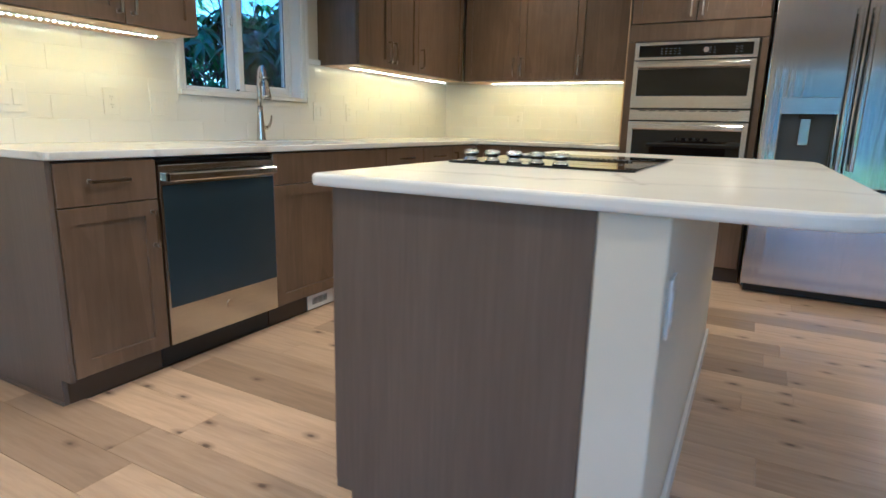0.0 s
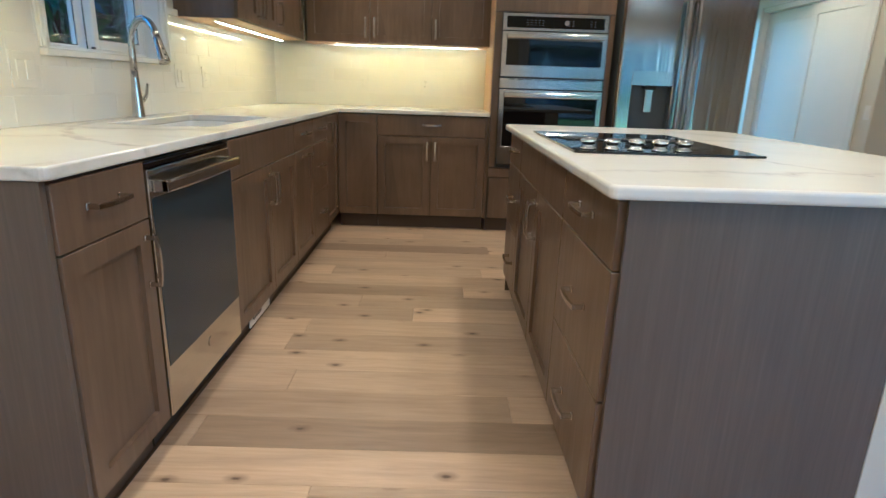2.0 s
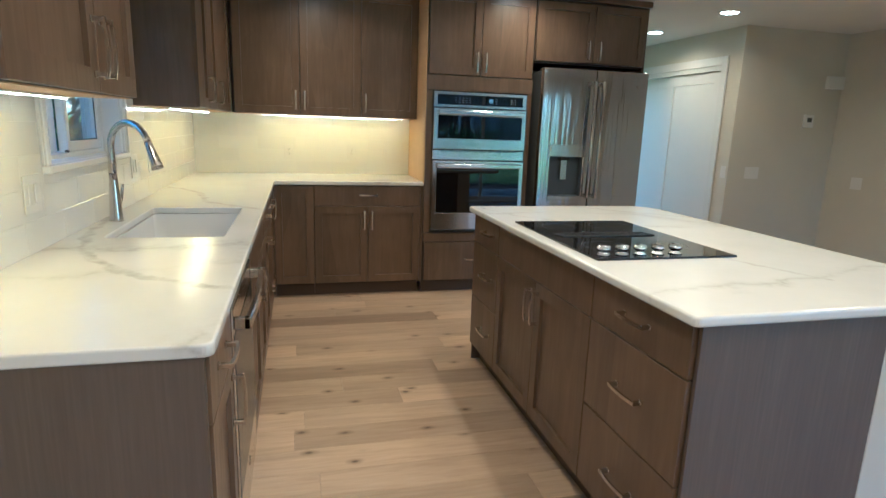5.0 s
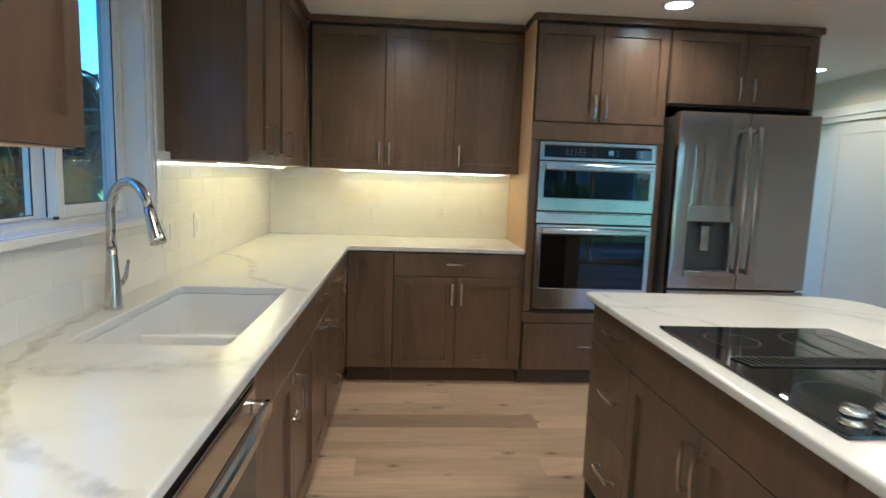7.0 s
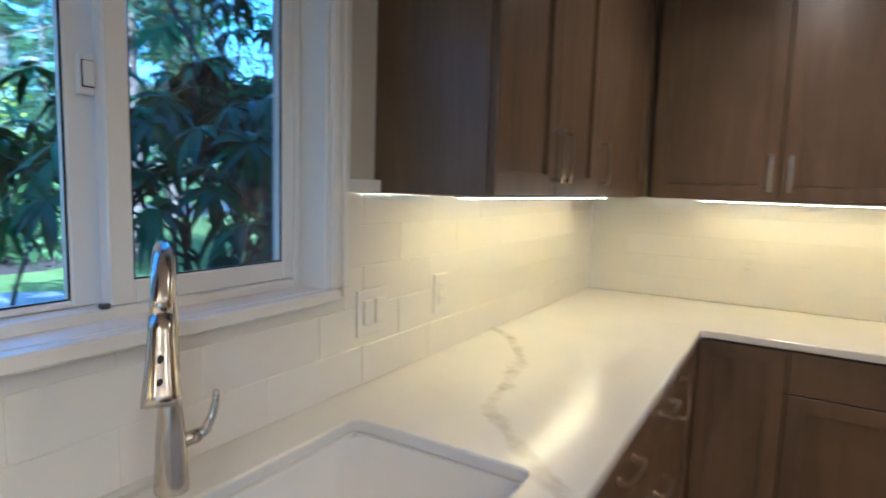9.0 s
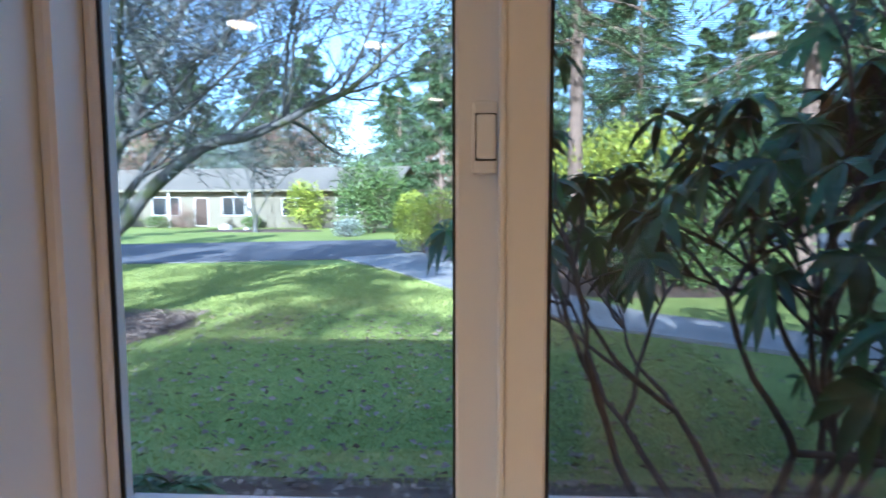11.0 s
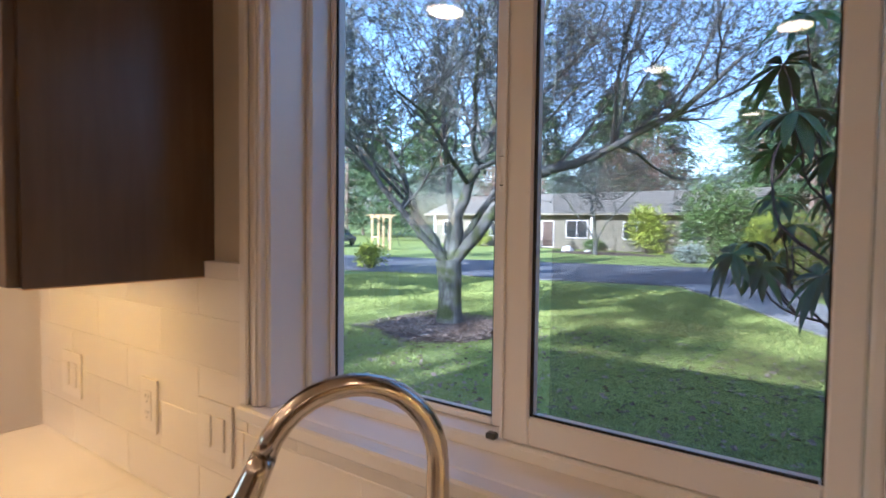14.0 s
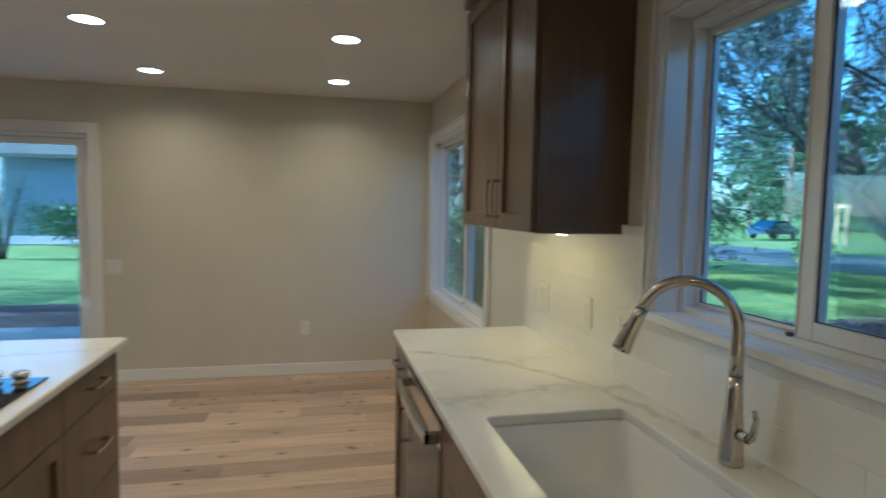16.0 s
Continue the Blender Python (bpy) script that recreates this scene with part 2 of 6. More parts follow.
def mat_glass(name="window_glass", tint=(0.975, 0.99, 0.985)):
    m = bpy.data.materials.new(name)
    m.use_nodes = True
    nt = m.node_tree
    nt.nodes.clear()
    out, mx = nt.nodes.new("ShaderNodeOutputMaterial"), nt.nodes.new("ShaderNodeMixShader")
    tr, gl, lw = nt.nodes.new("ShaderNodeBsdfTransparent"), nt.nodes.new("ShaderNodeBsdfGlossy"), node(nt, "ShaderNodeLayerWeight", Blend=0.5)
    tr.inputs[0].default_value = (*tint, 1)
    gl.inputs["Roughness"].default_value = 0.0
    gloss = calc(nt, "ADD", calc(nt, "MULTIPLY", calc(nt, "POWER", lw.outputs["Facing"], 5.0), 0.9), 0.045)
    nt.links.new(gloss, mx.inputs[0])
    nt.links.new(tr.outputs[0], mx.inputs[1])
    nt.links.new(gl.outputs[0], mx.inputs[2])
    nt.links.new(mx.outputs[0], out.inputs[0])
    return m


def mat_screen():
    m = bpy.data.materials.new("insect_screen_mesh")
    m.use_nodes = True
    nt = m.node_tree
    b, out = nt.nodes["Principled BSDF"], nt.nodes["Material Output"]
    b.inputs["Base Color"].default_value = (0.05, 0.05, 0.055, 1)
    tr, mx = nt.nodes.new("ShaderNodeBsdfTransparent"), nt.nodes.new("ShaderNodeMixShader")
    vec = world_coords(nt, (1, 1, 1))
    sep = nt.nodes.new("ShaderNodeSeparateXYZ")
    nt.links.new(vec, sep.inputs[0])
    lines = []
    for axis in (1, 2):
        f = calc(nt, "FRACT", calc(nt, "MULTIPLY", sep.outputs[axis], 1 / 0.0021))
        lines.append(calc(nt, "LESS_THAN", f, 0.2))
    nt.links.new(calc(nt, "MAXIMUM", *lines), mx.inputs[0])
    nt.links.new(tr.outputs[0], mx.inputs[1])
    nt.links.new(b.outputs[0], mx.inputs[2])
    nt.links.new(mx.outputs[0], out.inputs[0])
    return m


def mat_emit(name, colour, strength):
    m, nt, b = material(name, (0.9, 0.85, 0.75), 0.4)
    b.inputs["Emission Color"].default_value = (*colour, 1)
    b.inputs["Emission Strength"].default_value = strength
    return m


def mat_ground(name, dark, light, scale=3.0, relief=0.02, speck=None):
    m, nt, b = material(name, light, 0.9)
    vec = world_coords(nt)
    n = mix(nt, 0.5, noise_tex(nt, vec, scale, 5, 0.6), noise_tex(nt, vec, scale * 14, 4, 0.7))
    c = ramp(nt, n, [(0.35, dark), (0.65, light)])
    c = mix(nt, 0.5, c, ramp(nt, noise_tex(nt, vec, 0.35, 4), [(0.35, (0.75,) * 3), (0.65, (1.2,) * 3)]), "MULTIPLY")
    if speck:
        s = ramp(nt, noise_tex(nt, vec, 22, 3, 0.7), [(0.62, (0, 0, 0)), (0.68, (1, 1, 1))])
        c = mix(nt, s, c, speck)
    nt.links.new(c, b.inputs["Base Color"])
    bump(nt, b, n, 0.7, relief)
    b.inputs["Specular IOR Level"].default_value = 0.15
    return m


def mat_leaf(name, a, c2, gloss=0.5):
    m, nt, b = material(name, a, gloss)
    geo = nt.nodes.new("ShaderNodeNewGeometry")
    c = ramp(nt, geo.outputs["Random Per Island"], [(0.0, a), (0.6, c2), (1.0, tuple(min(1, v * 1.35) for v in c2))])
    nt.links.new(c, b.inputs["Base Color"])
    b.inputs["Specular IOR Level"].default_value = 0.35
    return m


def mat_bark(name, dark, light, moss=None):
    m, nt, b = material(name, light, 0.9)
    vec = world_coords(nt, (1, 1, 0.3))
    n = noise_tex(nt, vec, 16, 5, 0.7)
    c = ramp(nt, n, [(0.35, dark), (0.62, light)])
    if moss:
        c = mix(nt, ramp(nt, noise_tex(nt, world_coords(nt), 2.6, 4), [(0.5, (0, 0, 0)), (0.62, (1, 1, 1))]), c, moss)
    nt.links.new(c, b.inputs["Base Color"])
    bump(nt, b, n, 0.9, 0.02)
    return m


M_CAB, M_PANEL, M_QUARTZ, M_PLANK, M_TILE = mat_cabinet(), mat_panel(), mat_quartz(), mat_plank(), mat_tile()
M_KICK = mat_paint("dark_brown_board", (0.06, 0.038, 0.026), 0.45, 0.15)
M_CARCASS = mat_paint("dark_brown_carcass", (0.02, 0.014, 0.010), 0.5, 0.15)
M_RAW = mat_paint("birch_veneer", (0.55, 0.38, 0.20), 0.5, 0.08)
M_WALL = mat_paint("greige_wall_paint", (0.62, 0.58, 0.48), 0.6)
M_CEIL = mat_paint("white_ceiling_paint", (0.74, 0.72, 0.69), 0.75, 0.03, 0.3)
M_TRIM = mat_paint("white_trim_paint", (0.80, 0.79, 0.77), 0.26, 0.02, 0.03)
M_DOOR = mat_paint("white_door_paint", (0.76, 0.75, 0.73), 0.4, 0.02, 0.03)
M_GROUT = mat_paint("grout", (0.76, 0.74, 0.70), 0.6)
M_VINYL = mat_paint("white_vinyl", (0.80, 0.80, 0.80), 0.3, 0.01, 0.02)
M_PLATE = mat_paint("white_plastic", (0.78, 0.76, 0.72), 0.25, 0.01, 0.0)
M_SINK = material("white_fireclay", (0.82, 0.82, 0.82), 0.12, 0, 0.5)[0]
M_STEEL = mat_steel("brushed_stainless")
M_FRIDGE = mat_steel("fridge_stainless", (0.58, 0.565, 0.54), 0.115, 0.0028, (160, 160, 2))
M_NICKEL = mat_steel("brushed_nickel", (0.58, 0.55, 0.51), 0.2, 0, (3, 3, 3))
M_CHROME = material("chrome", (0.75, 0.75, 0.75), 0.06, 1.0)[0]
M_FILM = mat_paint("dark_blue_protective_film", (0.022, 0.034, 0.046), 0.22, 0.1, 0.0)
M_BLACK = material("black_glass", (0.004, 0.004, 0.005), 0.02)[0]
M_MATTE = material("black_plastic", (0.012, 0.012, 0.012), 0.45)[0]
M_DARKGREY = material("dark_grey_plastic", (0.07, 0.075, 0.08), 0.35)[0]
M_PRINT = material("grey_print", (0.25, 0.25, 0.25), 0.5)[0]
M_GLASS, M_SCREEN = mat_glass(), mat_screen()
M_LENS = mat_emit("lamp_lens", (1.0, 0.75, 0.45), 5.0)
M_LED = mat_emit("led_dot", (1.0, 0.7, 0.35), 22.0)
M_LAWN = mat_ground("lawn", (0.15, 0.20, 0.045), (0.30, 0.34, 0.10), 2.0, 0.03)
M_GRASS = mat_leaf("grass_blade", (0.17, 0.23, 0.045), (0.34, 0.38, 0.11), 0.6)
M_ROAD = mat_ground("asphalt", (0.10, 0.10, 0.105), (0.16, 0.16, 0.165), 1.0, 0.004)
M_PAVE = mat_ground("concrete_paving", (0.26, 0.25, 0.24), (0.36, 0.35, 0.34), 2.0, 0.004)
M_MULCH = mat_ground("bark_mulch", (0.05, 0.032, 0.024), (0.15, 0.11, 0.09), 6.0, 0.03, (0.3, 0.27, 0.25))
M_LITTER = mat_leaf("fallen_leaf", (0.10, 0.06, 0.04), (0.26, 0.2, 0.16), 0.7)
M_BARK = mat_bark("grey_mossy_bark", (0.035, 0.032, 0.03), (0.15, 0.15, 0.14), (0.05, 0.06, 0.018))
M_PINEBARK = mat_bark("pine_bark", (0.09, 0.06, 0.045), (0.30, 0.22, 0.17))
M_TWIGS = mat_bark("pale_grey_twigs", (0.05, 0.052, 0.05), (0.13, 0.135, 0.13))
M_TWIG = mat_bark("dark_twig", (0.03, 0.02, 0.02), (0.09, 0.06, 0.05))
M_RHODO = mat_leaf("rhododendron_leaf", (0.018, 0.045, 0.012), (0.045, 0.10, 0.02), 0.28)
M_CONIFER = mat_leaf("conifer_needles", (0.025, 0.05, 0.018), (0.075, 0.12, 0.045), 0.7)
M_SHRUB = mat_leaf("shrub_leaf", (0.04, 0.075, 0.02), (0.12, 0.18, 0.05), 0.5)
M_YELLOW = mat_leaf("yellow_green_leaf", (0.14, 0.19, 0.02), (0.34, 0.38, 0.05), 0.5)
M_RUST = mat_leaf("rust_leaf", (0.14, 0.07, 0.05), (0.32, 0.2, 0.15), 0.7)
M_LICHEN = mat_leaf("lichen_twig", (0.10, 0.12, 0.105), (0.24, 0.28, 0.24), 0.8)
M_SIDING = mat_paint("tan_siding", (0.17, 0.15, 0.105), 0.7)
M_SIDING2 = mat_paint("blue_grey_siding", (0.24, 0.28, 0.33), 0.7)
M_ROOF = mat_ground("roof_shingle", (0.13, 0.117, 0.095), (0.20, 0.182, 0.15), 4.0, 0.01)
M_STONE = mat_paint("pale_granite", (0.62, 0.61, 0.58), 0.7, 0.12, 0.6)
M_DARKWIN = material("dark_window_pane", (0.02, 0.024, 0.03), 0.08)[0]
M_BLUECAR = material("blue_car_paint", (0.03, 0.055, 0.11), 0.2, 0.3)[0]


# ---- mesh tools ----
def box(bm, x0, y0, z0, x1, y1, z1, bev=0.0, seg=1):
    r = bmesh.ops.create_cube(bm, size=1.0)
    vs = r["verts"]
    for v in vs:
        v.co = Vector((x0 + (v.co.x + 0.5) * (x1 - x0), y0 + (v.co.y + 0.5) * (y1 - y0), z0 + (v.co.z + 0.5) * (z1 - z0)))
    if bev:
        es = list({e for v in vs for e in v.link_edges})
        bmesh.ops.bevel(bm, geom=es, offset=bev, segments=seg, profile=0.6, affect="EDGES")
    return vs


def mesh_from(name, bm, mats, smooth=False):
    me = bpy.data.meshes.new(name)
    bm.normal_update()
    bm.to_mesh(me)
    bm.free()
    for m in (mats if isinstance(mats, (list, tuple)) else [mats]):
        me.materials.append(m)
    if smooth:
        me.shade_smooth()
    return me


def part(name, bm, mat, parent=None, label="", smooth=False, at=None):
    ob = new(name, mesh_from(name, bm, mat, smooth))
    if parent:
        ob.parent = parent
    if at is not None:
        ob.matrix_basis = at
    return tagged(ob, label)


def thing(name, place, label, category, group="", kind=""):
    ob = new(name)
    ob.matrix_world = place
    return tagged(ob, label, category, group, kind)


def bx(name, dims, mat, parent=None, label="", bev=0.002, seg=1):
    bm = bmesh.new()
    box(bm, *dims, bev=bev, seg=seg)
    return part(name, bm, mat, parent, label)


def cyl(bm, centre, r0, r1, h, seg=24, axis="z", cap=True):
    rot = {"z": Matrix(), "x": Matrix.Rotation(radians(90), 4, "Y"), "y": Matrix.Rotation(radians(-90), 4, "X")}[axis]
    m = Matrix.Translation(centre) @ rot @ Matrix.Translation((0, 0, h / 2))
    return bmesh.ops.create_cone(bm, cap_ends=cap, segments=seg, radius1=r0, radius2=r1, depth=h, matrix=m)["verts"]


def tube(bm, pts, radii, seg=12, cap=True):
    """A swept round tube through the points."""
    rings = []
    n = len(pts)
    up = Vector((0.13, 0.27, 0.95)).normalized()
    for i, p in enumerate(pts):
        p = Vector(p)
        d = (Vector(pts[min(i + 1, n - 1)]) - Vector(pts[max(i - 1, 0)])).normalized()
        a = d.cross(up)
        if a.length < 1e-3:
            a = d.cross(Vector((1, 0, 0)))
        a.normalize()
        b = d.cross(a)
        up = a.cross(d) if abs(a.cross(d).dot(d)) < 0.9 else up
        r = radii[i] if isinstance(radii, (list, tuple)) else radii
        rings.append([bm.verts.new(p + (a * math.cos(t) + b * math.sin(t)) * r) for t in [2 * math.pi * k / seg for k in range(seg)]])
    for a, b in zip(rings, rings[1:]):
        for k in range(seg):
            bm.faces.new((a[k], a[(k + 1) % seg], b[(k + 1) % seg], b[k]))
    if cap:
        bm.faces.new(rings[0][::-1])
        bm.faces.new(rings[-1])


def lathe(bm, profile, seg=32, centre=(0, 0, 0)):
    c = Vector(centre)
    rings = [[bm.verts.new(c + Vector((r * math.cos(2 * math.pi * k / seg), r * math.sin(2 * math.pi * k / seg), z))) for k in range(seg)] for r, z in profile]
    for a, b in zip(rings, rings[1:]):
        for k in range(seg):
            bm.faces.new((a[k], a[(k + 1) % seg], b[(k + 1) % seg], b[k]))
    bm.faces.new(rings[0][::-1])
    bm.faces.new(rings[-1])


def cells(xs, ys, z0, z1, solid, bevel=0.0, corner=None, seg=2):
    """A slab from a grid of cells, welded, with rounded upright corners and eased edges."""
    bm = bmesh.new()
    vs = {}
    for i in range(len(xs) - 1):
        for j in range(len(ys) - 1):
            if solid(0.5 * (xs[i] + xs[i + 1]), 0.5 * (ys[j] + ys[j + 1])):
                q = []
                for a, b in ((i, j), (i + 1, j), (i + 1, j + 1), (i, j + 1)):
                    if (a, b) not in vs:
                        vs[a, b] = bm.verts.new((xs[a], ys[b], z0))
                    q.append(vs[a, b])
                bm.faces.new(q)
    ext = bmesh.ops.extrude_face_region(bm, geom=list(bm.faces))
    for v in ext["geom"]:
        if isinstance(v, bmesh.types.BMVert):
            v.co.z = z1
    bmesh.ops.recalc_face_normals(bm, faces=bm.faces)
    bmesh.ops.dissolve_limit(bm, angle_limit=0.01, verts=bm.verts, edges=bm.edges)
    if corner:
        for e in list(bm.edges):
            if e.is_valid and abs(e.verts[0].co.z - e.verts[1].co.z) > 0.5 * (z1 - z0):
                for (cx, cy), r in corner.items():
                    if abs(e.verts[0].co.x - cx) + abs(e.verts[0].co.y - cy) < 1e-4:
                        bmesh.ops.bevel(bm, geom=[e], offset=r, segments=8 if r > 0.05 else 4, profile=0.5, affect="EDGES")
                        break
    if bevel:
        es = [e for e in bm.edges if len(e.link_faces) == 2 and e.calc_face_angle(0) > 1.2]
        bmesh.ops.bevel(bm, geom=es, offset=bevel, segments=seg, profile=0.5, affect="EDGES")
    return bm


# ---- the setting ----
WT = 0.16
ROOM = dict(south=-6.40, east=6.24, hall=2.5)
W1 = (-2.884, -1.992, 1.17, 2.05)
W2 = (-6.32, -4.60, 0.735, 2.04)
SL = (2.76, 5.45, 0.0, 2.0)


def wall(name, x0, y0, x1, y1, holes=(), mat=None, z0=0.0, z1=CEIL + 0.12, label="greige painted plaster wall"):
    """An upright wall filling the rectangle, with openings (a, b, bottom, top) along its longer side."""
    along_x = abs(x1 - x0) > abs(y1 - y0)
    lo, hi = (x0, x1) if along_x else (y0, y1)
    us = sorted({lo, hi, *[h[0] for h in holes], *[h[1] for h in holes]})
    zs = sorted({z0, z1, *[h[2] for h in holes], *[h[3] for h in holes]})
    a, b = (y0, y1) if along_x else (x0, x1)
    solid = lambda u, z: not any(h[0] < u < h[1] and h[2] < z < h[3] for h in holes)
    bm = cells(us, zs, 0, abs(b - a), solid)
    for v in bm.verts:
        u, z, d = v.co
        v.co = Vector((u, min(a, b) + d, z)) if along_x else Vector((min(a, b) + d, u, z))
    bmesh.ops.recalc_face_normals(bm, faces=bm.faces)
    ob = part(name, bm, mat or M_WALL)
    return tagged(ob, label, "wall", kind="structure")


wall_west = wall("wall_west", -WT, ROOM["south"] - WT, 0, 0.0, [W1, W2])
wall_north = wall("wall_north", -WT, 0.0, 3.66, 0.14)
wall("wall_hall_west", 3.52, 0.14, 3.66, ROOM["hall"])
# the opening here is out of view, added to let daylight into the hall
wall("wall_hall_north", 3.52, ROOM["hall"], 5.14, ROOM["hall"] + 0.14, [(3.75, 4.9, 0.1, 2.05)])
wall("wall_closet", 5.0, -0.17, 5.14, ROOM["hall"], [(0.095, 1.85, 0.0, 2.05)])
wall("wall_thermostat", 5.14, -0.17, 6.38, -0.03)
wall("wall_east", 6.24, ROOM["south"] - WT, 6.38, -0.17)
wall("wall_south", 0.0, ROOM["south"] - WT, 6.24, ROOM["south"], [SL])
wall("closet_back", 5.7, -0.03, 5.8, ROOM["hall"] + 0.14)

bm = cells([-WT, 3.52, 6.38], [ROOM["south"] - WT, 0.14, ROOM["hall"] + 0.14], CEIL, CEIL + 0.1, lambda x, y: not (x < 3.5 and y > 0.14))
tagged(part("ceiling", bm, M_CEIL), "flat white painted ceiling with recessed lamps", "ceiling", kind="structure")
bm = cells([-WT, 3.52, 6.38], [ROOM["south"] - WT, 0.14, ROOM["hall"] + 0.14], -0.3, -0.012, lambda x, y: not (x < 3.5 and y > 0.14))
floor = tagged(part("floor", bm, M_KICK), "brown oak plank floor, matte, with knots", "floor", kind="structure")


# ---- windows and doors ----
def sheet(parent, corners):
    """One sheet of glass of a double pane."""
    bm = bmesh.new()
    bm.faces.new([bm.verts.new(c) for c in corners])
    part("pane", bm, M_GLASS, parent).visible_shadow = False


def window(name, y0, y1, z0, z1, casing_bottom, screen_right, sill, label):
    """A sliding vinyl window in the west wall: jambs, casing, two sashes."""
    w = thing(name, pose(0, y0, z0), label, "window", kind="structure")
    W, H = y1 - y0, z1 - z0
    g, mid = 0.004, W * 0.53

    def bar(nm, x0, ya, za, x1, yb, zb, mat=M_TRIM, bev=0.003, parent=w):
        return bx(nm, (x0, ya, za, x1, yb, zb), mat, parent, "", bev)

    jt = 0.014
    bar("jamb", -0.125, 0, 0, 0.004, jt, H)
    bar("jamb", -0.125, W - jt, 0, 0.004, W, H)
    bar("jamb", -0.125, jt, H - jt, 0.004, W - jt, H)
    cw = 0.045 if sill else 0.075
    for side in (-1, 1):
        a, b = ((-cw, 0.004) if side < 0 else (W - 0.004, W + cw))
        top = H + 0.08
        low = 0.0085 if sill else -casing_bottom
        bm = bmesh.new()
        box(bm, 0.001, a, low, 0.017, b, top, 0.003)
        outer = (a, a + 0.022) if side < 0 else (b - 0.022, b)
        box(bm, 0.017, outer[0], low, 0.026, outer[1], top, 0.003)
        inner = (b - 0.02, b - 0.006) if side < 0 else (a + 0.006, a + 0.02)
        box(bm, 0.017, inner[0], low, 0.021, inner[1], top, 0.002)
        part("casing", bm, M_TRIM, w)
    bm = bmesh.new()
    box(bm, 0.001, 0.0045, H, 0.0165, W - 0.0045, H + 0.08, 0.003)
    box(bm, 0.0165, 0.0045, H + 0.055, 0.026, W - 0.0045, H + 0.08, 0.003)
    part("casing", bm, M_TRIM, w)
    if sill:
        bar("sill", -0.0745, 0.0145, -0.012, 0.0, W - 0.0145, 0.008, M_TRIM, 0.002)
        bar("sill_nose", 0.0005, -cw, -0.018, 0.036, W + 0.006, 0.008, M_TRIM, 0.004)
    else:
        bar("sill", -0.0745, 0.0145, -0.01, 0.004, W - 0.0145, 0.006)
        bar("casing", 0.001, 0.0045, -casing_bottom, 0.0165, W - 0.0045, -0.013)
    fx0, fx1 = -0.155, -0.075
    fr = 0.016
    for nm, d in (("frame", (fx0, jt, 0.001, fx1, jt + fr, H - jt)), ("frame", (fx0, W - jt - fr, 0.001, fx1, W - jt, H - jt)),
                  ("frame", (fx0, jt + fr, 0.001, fx1, W - jt - fr, 0.026)), ("frame", (fx0, jt + fr, H - jt - 0.03, fx1, W - jt - fr, H - jt))):
        bar(nm, *d[:3], *d[3:], mat=M_VINYL, bev=0.004)
    ya, yb = jt + fr, W - jt - fr
    zb, zt = 0.027, H - jt - 0.031
    meet = 0.522 * W
    # the fixed lite sits outside in a slim bead, the sliding sash inside it with wide stiles
    for which, (a, b, x0, x1, st_l, st_r, low, top) in enumerate(((ya + 0.001, meet - 0.012, -0.150, -0.120, 0.012, 0.055, 0.012, 0.022),
                                                                  (meet - 0.026, yb - 0.001, -0.110, -0.080, 0.044, 0.032, 0.042, 0.04))):
        sash = thing("sash", pose(0, 0, 0), "", "")
        sash.parent = w
        bar("stile", x0, a, zb, x1, a + st_l, zt, M_VINYL, 0.003, sash)
        bar("stile", x0, b - st_r, zb, x1, b, zt, M_VINYL, 0.003, sash)
        g_l, g_r = a + st_l, b - st_r
        bar("rail", x0, g_l, zb, x1, g_r, zb + low, M_VINYL, 0.003, sash)
        bar("rail", x0, g_l, zt - top, x1, g_r, zt, M_VINYL, 0.003, sash)
        for k in (0, 1):
            xg = (x0 + x1) / 2 + (0.006 if k else -0.01)
            sheet(sash, [(xg, g_l, zb + low), (xg, g_r, zb + low), (xg, g_r, zt - top), (xg, g_l, zt - top)])
        bm = bmesh.new()
        g0, g1 = (x0 + x1) / 2 + 0.0065, (x0 + x1) / 2 + 0.0095
        for d in ((g0, g_l, zb + low, g1, g_l + 0.004, zt - top), (g0, g_r - 0.003, zb + low, g1, g_r, zt - top),
                  (g0, g_l + 0.005, zb + low, g1, g_r - 0.005, zb + low + 0.003)):
            box(bm, *d)
        part("gasket", bm, M_MATTE, sash)
        # a raised lip down the meeting edge of the sliding sash
        if which:
            bar("lip", x1 + 0.0005, a, zb + 0.004, x1 + 0.004, a + 0.005, zt - 0.004, M_VINYL, 0.001, sash)
    if screen_right:
        bm = bmesh.new()
        q = [bm.verts.new(c) for c in ((-0.138, meet + 0.022, zb), (-0.138, yb, zb), (-0.138, yb, zt), (-0.138, meet + 0.022, zt))]
        bm.faces.new(q)
        part("insect_screen", bm, M_SCREEN, w, "fine grey insect screen").visible_shadow = False
    # catch: a moulded keeper on the fixed stile with a flat lever in a dark-edged recess
    zc = 0.395 * H / 0.88
    latch = bx("latch", (-0.1195, meet - 0.051, zc - 0.012, -0.104, meet - 0.0265, zc + 0.056), M_VINYL, w, "", 0.004, 2)
    bx("recess", (-0.1038, meet - 0.048, zc, -0.1032, meet - 0.028, zc + 0.044), M_MATTE, latch, "", 0)
    bx("lever", (-0.1031, meet - 0.0468, zc + 0.0015, -0.098, meet - 0.0285, zc + 0.0425), M_VINYL, latch, "", 0.003, 2)
    bx("stop_block", (-0.083, meet - 0.046, 0.0265, -0.070, meet - 0.030, 0.036), M_DARKGREY, w, "", 0.002)
    return w


window("window_1", *W1, 0.0, True, True, "white vinyl sliding window over the sink, closed, with an insect screen")
window("window_2", *W2, 0.085, True, False, "white vinyl sliding window in the dining corner, closed, with an insect screen")


